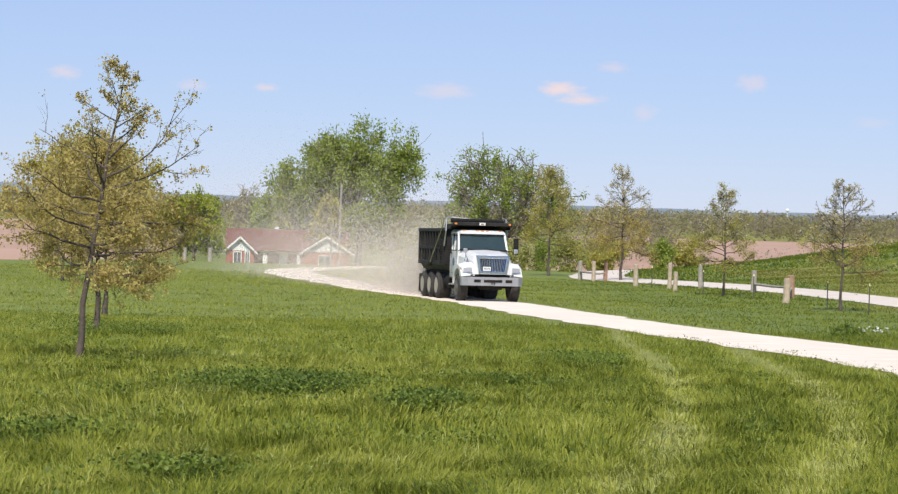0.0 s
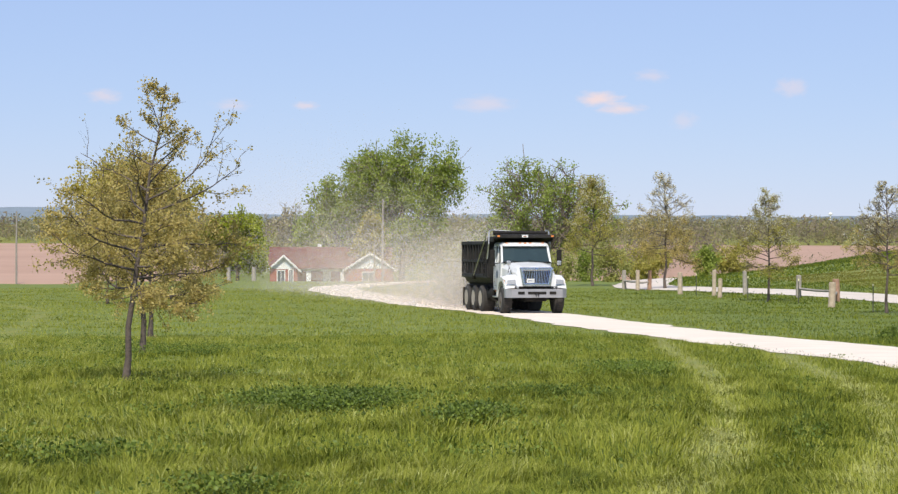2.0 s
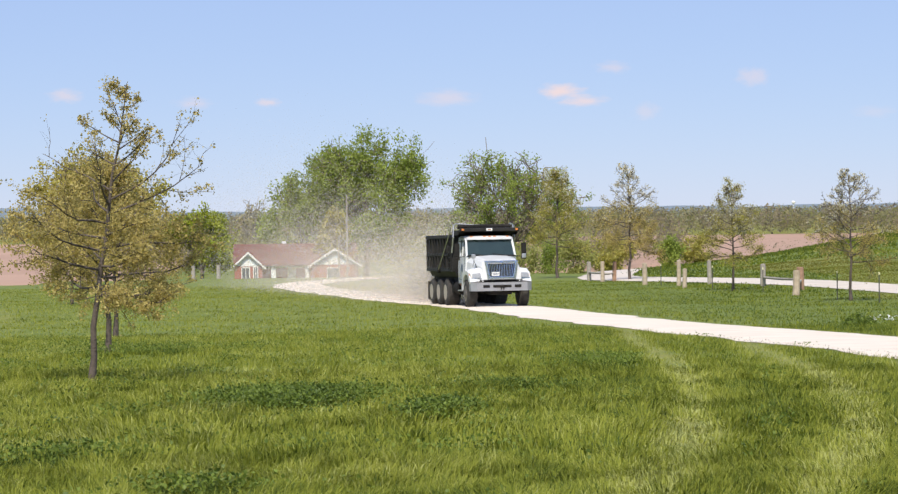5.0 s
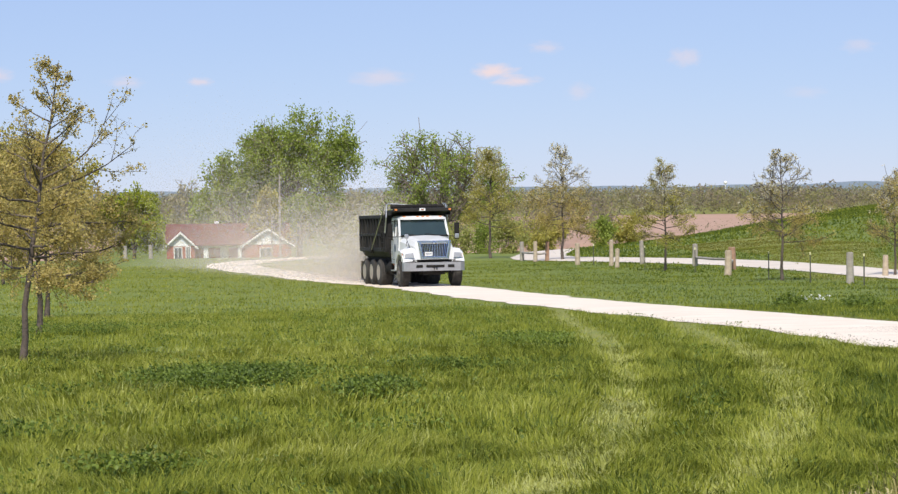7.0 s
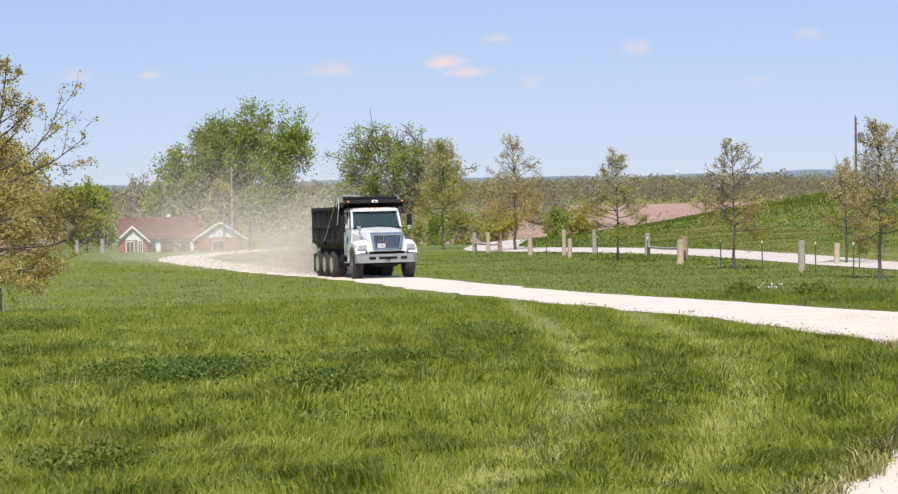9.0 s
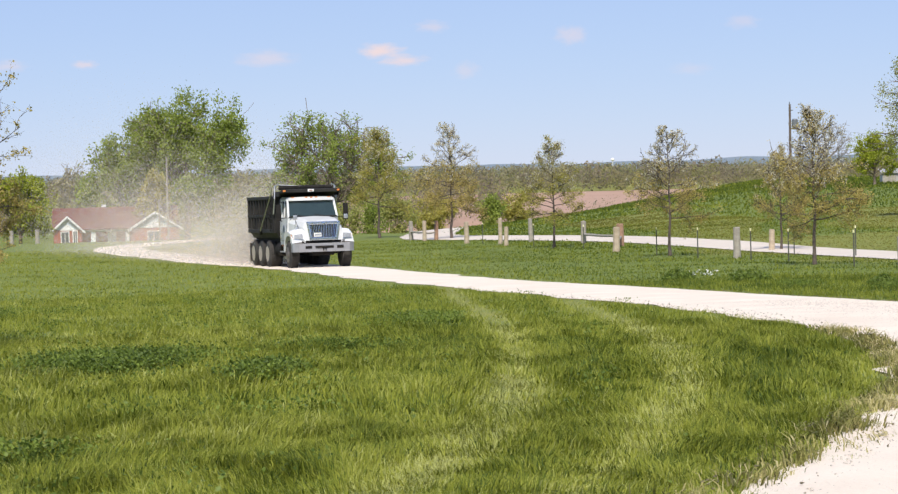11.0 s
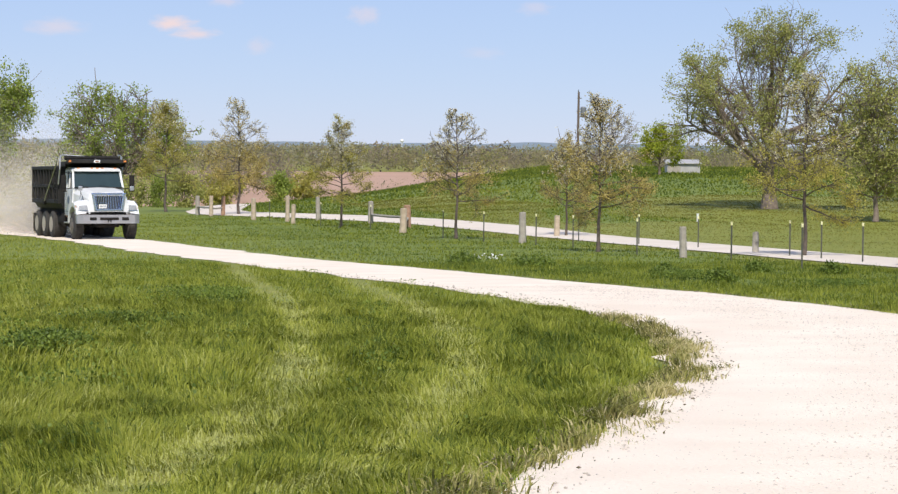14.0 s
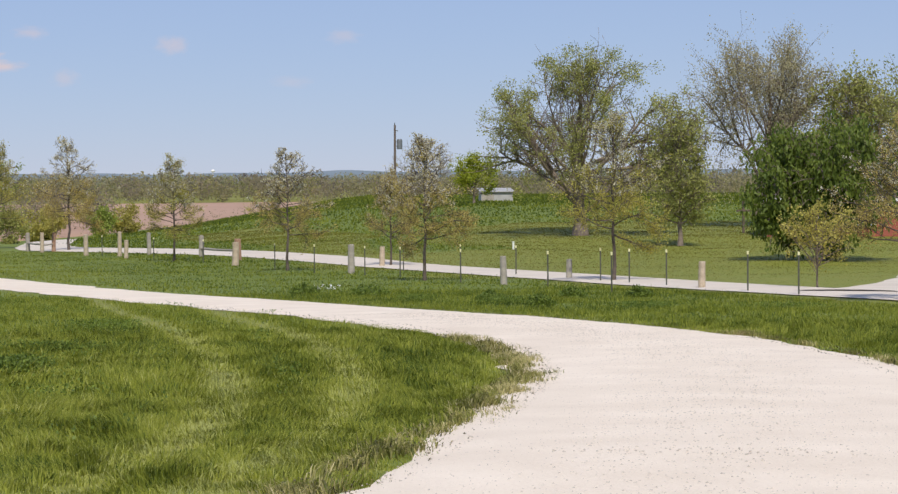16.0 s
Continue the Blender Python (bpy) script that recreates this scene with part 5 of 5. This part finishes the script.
def meadow(name, y0, y1, count, h, w, seed, tall, label):
    rng = np.random.default_rng(seed)
    y = np.sqrt(rng.uniform(y0 ** 2, y1 ** 2, count * 2))
    x = y * np.tan(np.radians(rng.uniform(-13.5, 27.5, count * 2)))
    dr, rd = near_line(x, y, DRIVE[::2]), near_line(x, y, ROAD[::2])
    lawn = (x > 21.5) & (y < 118) | (x > 33)
    edge = half_at(y) + 0.05 + 0.75 * (vnoise(x, y, 1.1, 1) - 0.48) + 0.5 * (vnoise(x, y, 0.4, 6) - 0.5) + rng.normal(0, 0.12, len(x))
    # a strip of grass stands between the wheel ruts
    ok = ((dr > edge) | ((dr < 0.3) & (y > 88) & (y < 128) & (vnoise(x, y, 2.5, 9) > 0.42))) & (rd > 2.1) & ~lawn
    x, y, dr = x[ok][:count], y[ok][:count], dr[ok][:count]
    n = len(x)
    ta, tb, tc = near_line(x, y, TRACK_A), near_line(x, y, TRACK_B), near_line(x, y, TRACK_C)
    wob = 0.06 * wave(x, y, 3.1, 4) + rng.normal(0, 0.06, n)
    track = np.clip(1.2 - (np.minimum(np.minimum(ta, tb), tc) + wob) / 0.30, 0, 1)
    clump = vnoise(x, y, 0.38, 2)
    fine = 2 * vnoise(x, y, 0.2, 3) - 1
    # the last term darkens the lush right verge, partly replacing short blades' self-shade
    tint = 0.385 + 0.16 * (vnoise(x, y, 3.2, 5) - 0.5) + 0.22 * (vnoise(x, y, 0.8, 8) - 0.5) + 0.14 * fine + rng.normal(0, 0.19, n) + 0.13 * np.clip((1.5 - x) / 4, 0, 1) - (0.04 + 0.11 * np.clip((y - 32) / 25, 0, 1)) * np.clip((x - 5) / 4, 0, 1)
    hh = h * (0.4 + 0.95 * clump) * rng.uniform(0.5, 1.25, n)
    lean = np.clip(rng.normal(0.58, 0.22, n), 0.02, 0.95)
    # clover and weed patches are darker and denser
    for cx, cy, rx, ry in ((-1.75, 23.9, 0.9, 1.3), (-0.16, 21.6, 0.36, 0.8), (3.0, 35.0, 0.28, 0.5), (2.0, 33.5, 0.8, 1.2), (-3.0, 17.2, 0.7, 0.45), (-1.62, 14.4, 0.35, 0.3), (-5.6, 41.0, 1.2, 1.2), (0.6, 26.5, 0.8, 0.7), (13.0, 48.0, 0.7, 0.9), (11.6, 51.5, 0.5, 0.8), (15.0, 44.0, 0.8, 0.7)):
        q = ((x - cx) / rx) ** 2 + ((y - cy) / ry) ** 2 + 0.5 * fine
        dark = np.clip(1.3 - q, 0, 1) * (0.55 + 0.45 * (wave(x, y, 4.0, 7) > -0.1))
        tint -= 0.36 * dark
        hh *= 1 + 0.15 * dark
    # the grass stands dark beside the pressed wheel tracks
    beside = np.clip(1 - np.abs(np.minimum(ta, tb) - 0.75) / 0.45, 0, 1)
    tint += 0.70 * track - 0.08 * beside
    hh *= 1 - 0.62 * track
    lean = np.clip(lean + 0.5 * track, 0, 0.95)
    # dry trodden fringe along the drive
    rim = np.clip(1 - (dr - half_at(y)) / 0.9, 0, 1)
    tint += 0.26 * rim * (rng.random(n) > 0.35)
    hh *= 1 - 0.62 * rim
    ob = blades(name, x, y, hh, w * rng.uniform(0.6, 1.3, n), np.clip(tint, 0.02, 1), lean, seed + 1, tall)
    return tagged(ob, label, "grass", kind="stuff")


meadow("grass_near", 7, 17, 150000, 0.15, 0.0075, 61, True, "lush uneven meadow grass beside the drive")
meadow("grass_middle", 17, 32, 210000, 0.16, 0.011, 62, True, "lush uneven meadow grass with clover patches")
meadow("grass_far", 32, 62, 230000, 0.14, 0.020, 63, False, "meadow grass with pale wheel tracks")
meadow("grass_beyond", 62, 150, 190000, 0.11, 0.040, 64, False, "meadow grass thinning into the distance")


# broad-leaved weeds and clover among the grass
M_CLOVER = leaf_mat("clover_leaves", (0.050, 0.088, 0.012), (0.20, 0.26, 0.038), 0.3)
PATCHES = ((-1.75, 23.9, 0.8, 1.15, 9000), (-0.16, 21.6, 0.30, 0.65, 4200), (3.0, 35.2, 0.22, 0.4, 900), (2.0, 33.5, 0.7, 1.0, 1500), (-3.0, 17.2, 0.6, 0.4, 1100), (-1.62, 14.4, 0.4, 0.3, 600), (-5.6, 41.0, 1.2, 1.0, 1500),
           (0.6, 26.5, 0.8, 0.6, 900), (13.0, 48.0, 0.6, 0.7, 1800), (11.6, 51.5, 0.45, 0.6, 1200), (15.2, 44.0, 0.7, 0.6, 1500), (-7.5, 47.0, 1.8, 1.5, 1200), (17.0, 40.0, 0.9, 0.7, 1200))
rng_c = np.random.default_rng(71)
cx_, cy_ = [], []
for px0, py0, rx0, ry0, n0 in PATCHES:
    n0 = int(n0 * 0.9)
    cx_.append(px0 + rng_c.normal(0, rx0 * 0.55, n0))
    cy_.append(py0 + rng_c.normal(0, ry0 * 0.55, n0))
# small scattered clumps
for k in range(330):
    y0 = math.sqrt(rng_c.uniform(10 ** 2, 58 ** 2))
    x0 = y0 * math.tan(radians(rng_c.uniform(-13, 9.5)))
    n0 = int(rng_c.integers(15, 70))
    cx_.append(x0 + rng_c.normal(0, 0.16, n0))
    cy_.append(y0 + rng_c.normal(0, 0.16, n0))
cx_, cy_ = np.concatenate(cx_), np.concatenate(cy_)
away = near_line(cx_, cy_, DRIVE[::2]) > HALF + 0.35
worn_c = np.minimum(near_line(cx_, cy_, TRACK_A), near_line(cx_, cy_, TRACK_B)) > 0.5
cx_, cy_ = cx_[away & worn_c], cy_[away & worn_c]
cz_ = land(cx_, cy_) + relief(cx_, cy_) + rng_c.uniform(0.07, 0.19, len(cx_))
clover = leaves_mesh("clover", np.stack([cx_, cy_, cz_], 1), 0.031, M_CLOVER, None, 72)
tagged(clover, "dark green clover and weeds in patches among the grass", "weeds", kind="stuff")


def weed_clump(x, y, wide, high, seed):
    """A knee-high thicket of broad weeds in the verge."""
    rng = np.random.default_rng(seed)
    n = 900
    a, r = rng.uniform(0, math.tau, n), np.sqrt(rng.random(n)) * wide / 2
    px, py = r * np.cos(a), r * np.sin(a)
    pz = rng.uniform(0.02, 1, n) ** 0.7 * high * (1 - 0.75 * (2 * r / wide) ** 2) * (0.7 + 0.6 * vnoise(px + seed, py, 0.16, 3))
    ob = leaves_mesh("weed", np.stack([px, py, pz], 1), 0.055, M_CLOVER, None, seed)
    ob.matrix_basis = pose(x, y, float(land(x, y)) + 0.02)
    return tagged(ob, "dark green clump of broad-leaved weeds in the verge", "weed", "weeds in the verge")


for k, (wx, wy, ww, wh) in enumerate(((11.9, 58.4, 1.1, 0.36), (10.6, 61.3, 0.9, 0.28), (13.5, 46.7, 0.7, 0.26), (13.8, 52.4, 0.8, 0.22), (18.3, 53.6, 0.7, 0.28), (16.5, 53.9, 0.8, 0.30))):
    weed_clump(wx, wy, ww, wh, 400 + k)
rng_f = np.random.default_rng(73)
fl_ = np.stack([11.3 + rng_f.normal(0, 0.22, 46), 61.6 + rng_f.normal(0, 0.5, 46), np.zeros(46)], 1)
fl_[:, 2] = land(fl_[:, 0], fl_[:, 1]) + rng_f.uniform(0.14, 0.26, 46)
tagged(leaves_mesh("wildflowers", fl_, 0.05, M_TRIM, None, 74), "small white wildflowers among the verge grass", "flowers", kind="stuff")


def turf(name, count, y0, y1, a0, a1, want, h, w, base, spread, seed, label):
    """Coarse tufts on the pasture hill or short ones on the lawn."""
    rng = np.random.default_rng(seed)
    y = np.sqrt(rng.uniform(y0 ** 2, y1 ** 2, count * 3))
    x = y * np.tan(np.radians(rng.uniform(a0, a1, count * 3)))
    cut = mown_at(x, y)
    ok = (cut if want == "lawn" else ~cut & (x > 12)) & (near_line(x, y, ROAD[::3]) > 2.4) & (near_line(x, y, SPUR[::3]) > 2.0)
    x, y = x[ok][:count], y[ok][:count]
    n = len(x)
    tint = base + spread * (wave(x, y, 0.21, 2) + 0.7 * wave(x, y, 0.63, 5)) + rng.normal(0, 0.10, n)
    size = y / 120
    ob = blades(name, x, y, h * size * rng.uniform(0.5, 1.3, n), w * size * rng.uniform(0.6, 1.4, n), np.clip(tint, 0.02, 1), np.clip(rng.normal(0.45, 0.2, n), 0.05, 0.9), seed + 1, False)
    return tagged(ob, label, "grass", kind="stuff")


turf("pasture_grass", 110000, 98, 300, 3.5, 29, "hill", 0.13, 0.11, 0.19, 0.10, 65, "rough dark green pasture on the hill")
turf("lawn_grass", 130000, 45, 175, 4, 29, "lawn", 0.06, 0.09, 0.40, 0.10, 66, "short mown lawn beyond the road").data.materials[0] = M_LAWN


# ---- dead grass and soil creeping over the gravel ----
M_STRAW = tint_mat("dead_grass", [(0.0, (0.05, 0.045, 0.018)), (0.35, (0.17, 0.175, 0.035)), (0.7, (0.33, 0.29, 0.10)), (1.0, (0.50, 0.43, 0.22))], 2.0, 0.2)
rng_e = np.random.default_rng(68)
ex_, ey_, et_, eh_ = [], [], [], []
mouth = [k for k in range(1, len(DRIVE) - 1) if 5 < DRIVE[k][1] < 29]
for k in range(190):
    j = mouth[int(rng_e.integers(0, len(mouth)))]
    tg = DRIVE[j + 1] - DRIVE[j]
    tg = tg / np.linalg.norm(tg)
    nr = np.array([tg[1], -tg[0]])
    side = -1 if k % 4 else 1
    c0 = DRIVE[j] + tg * rng_e.uniform(-0.4, 0.4) + nr * side * (half_at(DRIVE[j][1]) + 0.25 - abs(rng_e.normal(0, 0.15 if side < 0 else 0.06)))
    m0 = int(rng_e.integers(20, 85))
    a0, b0 = rng_e.uniform(0.10, 0.34), rng_e.uniform(0.04, 0.12)
    along, over = rng_e.normal(0, a0, m0), rng_e.normal(0, b0, m0)
    ex_.append(c0[0] + tg[0] * along + nr[0] * over)
    ey_.append(c0[1] + tg[1] * along + nr[1] * over)
    et_.append(np.clip(rng_e.uniform(0.3, 0.9) + rng_e.normal(0, 0.18, m0), 0, 1))
    eh_.append(np.full(m0, rng_e.uniform(0.04, 0.11)))
ex_, ey_, et_, eh_ = (np.concatenate(v) for v in (ex_, ey_, et_, eh_))
fringe = blades("edge_grass", ex_, ey_, eh_ * rng_e.uniform(0.6, 1.4, len(ex_)) + 0.07, rng_e.uniform(0.006, 0.014, len(ex_)), et_, np.clip(rng_e.normal(0.75, 0.15, len(ex_)), 0.2, 0.95), 69)
fringe.data.materials[0] = M_STRAW
tagged(fringe, "dead and trampled grass matted along the drive's edge", "grass", kind="stuff")


# ---- loose gravel on the drive ----
def stones(name, count, y0, y1, size, seed, material, label, edge_bias=False):
    rng = np.random.default_rng(seed)
    i = rng.integers(0, len(DRIVE) - 1, count * 3)
    ok = (DRIVE[i][:, 1] > y0) & (DRIVE[i][:, 1] < y1)
    i = i[ok][:count]
    n = len(i)
    tang = DRIVE[i + 1] - DRIVE[i]
    tang /= np.linalg.norm(tang, axis=1)[:, None]
    nor = np.stack([tang[:, 1], -tang[:, 0]], 1)
    r = rng.uniform(-1, 1, n)
    if edge_bias:
        r = np.sign(r) * (1.10 - 0.3 * rng.random(n) ** 2)
    p = DRIVE[i] + tang * rng.uniform(0, 0.7, (n, 1)) + nor * (r * (half_at(DRIVE[i][:, 1]) + (0.12 if edge_bias else -0.15)))[:, None]
    z = land(p[:, 0], p[:, 1]) + 0.045 + 0.03 * (1 - r * r)
    c = np.stack([p[:, 0], p[:, 1], z], 1)
    s = size * rng.uniform(0.4, 1.5, (n, 1, 1))
    octa = np.array([[1, 0, 0], [0, 1, 0], [-1, 0, 0], [0, -1, 0], [0, 0, 0.75], [0, 0, -0.5]])[None]
    v = (c[:, None, :] + octa * s * rng.uniform(0.6, 1.3, (n, 6, 1))).reshape(-1, 3)
    f = (np.arange(n)[:, None] * 6 + np.array([[0, 1, 4, 1, 2, 4, 2, 3, 4, 3, 0, 4, 1, 0, 5, 2, 1, 5, 3, 2, 5, 0, 3, 5]])).reshape(-1, 3)
    return tagged(mesh_part(name, v, f, material), label, "gravel", kind="stuff")


M_STONE = mat("loose_limestone", (0.70, 0.61, 0.51), (0.38, 0.32, 0.26), 3, 0.95, fine=20, island=0.6)
M_DEBRIS = mat("dark_soil_crumbs", (0.20, 0.17, 0.10), (0.11, 0.09, 0.05), 4, 0.95, fine=20, island=0.5)
stones("loose_gravel", 42000, 3, 40, 0.008, 81, M_STONE, "loose crushed limestone scattered over the drive")
stones("edge_crumbs", 3000, 5, 50, 0.010, 82, M_DEBRIS, "dark crumbs of soil and dead grass at the drive's edge", True)


# ---- dust hanging behind the truck ----
rng_d = np.random.default_rng(91)
n_d = 560000
t_d = rng_d.random(n_d) ** 1.8
tail = DRIVE[(DRIVE[:, 1] > 97.6) & (DRIVE[:, 1] < 150)]
p_d = tail[(t_d * (len(tail) - 1)).astype(int)]
age = t_d
puff = 0.5 + 0.5 * wave(p_d[:, 0] + 9 * age, p_d[:, 1], 0.35, 3)
hgt = np.abs(rng_d.normal(0, 1, n_d)) * (0.7 + 2.0 * age + 1.1 * puff)
x_d = p_d[:, 0] - 4.5 * age * rng_d.random(n_d) + rng_d.normal(0, 0.9, n_d) * (0.8 + 1.8 * age)
y_d = p_d[:, 1] + rng_d.normal(0, 1.0, n_d)
c_d = np.stack([x_d, y_d, land(x_d, y_d) + 0.05 + hgt], 1)
grain = c_d[:, None, :] + rng_d.normal(0, 1, (n_d, 3, 3)) * 0.021
M_DUST = mat("limestone_dust", (0.80, 0.72, 0.62), (0.70, 0.63, 0.54), 0.4, 1.0, fine=3)
M_DUST.node_tree.nodes["Principled BSDF"].inputs["Alpha"].default_value = 0.21
dust = mesh_part("dust", grain.reshape(-1, 3), np.arange(n_d * 3).reshape(-1, 3), M_DUST)
tagged(dust, "pale limestone dust hanging in the air behind the truck", "dust", kind="stuff")


# ---- small clouds far off ----
def cloud_mat(seed):
    m, t, n, l, p = nodes_of("thin_cloud")
    co = n.new("ShaderNodeTexCoord")
    nz = n.new("ShaderNodeTexNoise")
    nz.inputs["Scale"].default_value, nz.inputs["Detail"].default_value = 2.2, 5
    mp = n.new("ShaderNodeMapping")
    mp.inputs["Location"].default_value = (seed * 3.1, 0, 0)
    l.new(co.outputs["Object"], mp.inputs["Vector"])
    l.new(mp.outputs[0], nz.inputs["Vector"])
    ln = n.new("ShaderNodeVectorMath")
    ln.operation = "LENGTH"
    l.new(co.outputs["Object"], ln.inputs[0])
    k = n.new("ShaderNodeMath")
    k.operation = "MULTIPLY_ADD"
    k.inputs[1].default_value = 0.9
    l.new(nz.outputs["Fac"], k.inputs[0])
    sb = n.new("ShaderNodeMath")
    sb.operation = "SUBTRACT"
    sb.inputs[0].default_value = 0.42
    l.new(ln.outputs["Value"], sb.inputs[1])
    l.new(sb.outputs[0], k.inputs[2])
    mr = n.new("ShaderNodeMapRange")
    mr.interpolation_type = "SMOOTHSTEP"
    mr.inputs["From Min"].default_value, mr.inputs["From Max"].default_value = 0.05, 0.85
    l.new(k.outputs[0], mr.inputs["Value"])
    return m, n, l, mr


def cloud(az, el, wide, high, strength, seed):
    m, n, l, mr = cloud_mat(seed)
    mr.inputs["To Max"].default_value = strength
    em = n.new("ShaderNodeEmission")
    em.inputs["Color"].default_value, em.inputs["Strength"].default_value = (0.86, 0.72, 0.74, 1), 0.92
    tr = n.new("ShaderNodeBsdfTransparent")
    ms = n.new("ShaderNodeMixShader")
    l.new(mr.outputs[0], ms.inputs[0])
    l.new(tr.outputs[0], ms.inputs[1])
    l.new(em.outputs[0], ms.inputs[2])
    l.new(ms.outputs[0], n["Material Output"].inputs["Surface"])
    a, d = radians(az), 4400
    bm = bmesh.new()
    bmesh.ops.create_circle(bm, cap_ends=True, segments=24, radius=1.0)
    bmesh.ops.rotate(bm, verts=bm.verts, matrix=Matrix.Rotation(math.pi / 2, 3, "X"))
    ob = part("cloud", bm, m)
    ob.matrix_basis = pose(d * math.sin(a), d * math.cos(a), EYE + d * math.tan(radians(el)), 0, 0, -az) @ Matrix.Diagonal((d * radians(wide) / 2, 1, d * radians(high) / 2, 1))
    ob.visible_shadow = False
    return tagged(ob, "small faint pinkish cloud low in the sky", "cloud", "clouds", kind="structure")


for k, row in enumerate(((2.6, 2.95, 1.7, 0.6, 1.0), (3.15, 2.70, 1.7, 0.5, 0.8), (-9.5, 2.95, 1.3, 0.6, 0.5), (-6.4, 2.75, 1.4, 0.5, 0.4), (-4.6, 2.75, 1.0, 0.35, 0.6), (-0.2, 2.8, 2.2, 0.7, 0.45), (3.9, 3.5, 1.3, 0.5, 0.4),
                         (4.7, 2.4, 1.1, 0.7, 0.3), (7.3, 3.2, 1.2, 0.8, 0.45), (11.5, 3.4, 1.3, 0.6, 0.3), (10.2, 2.3, 1.6, 0.5, 0.2))):
    cloud(*row, k)
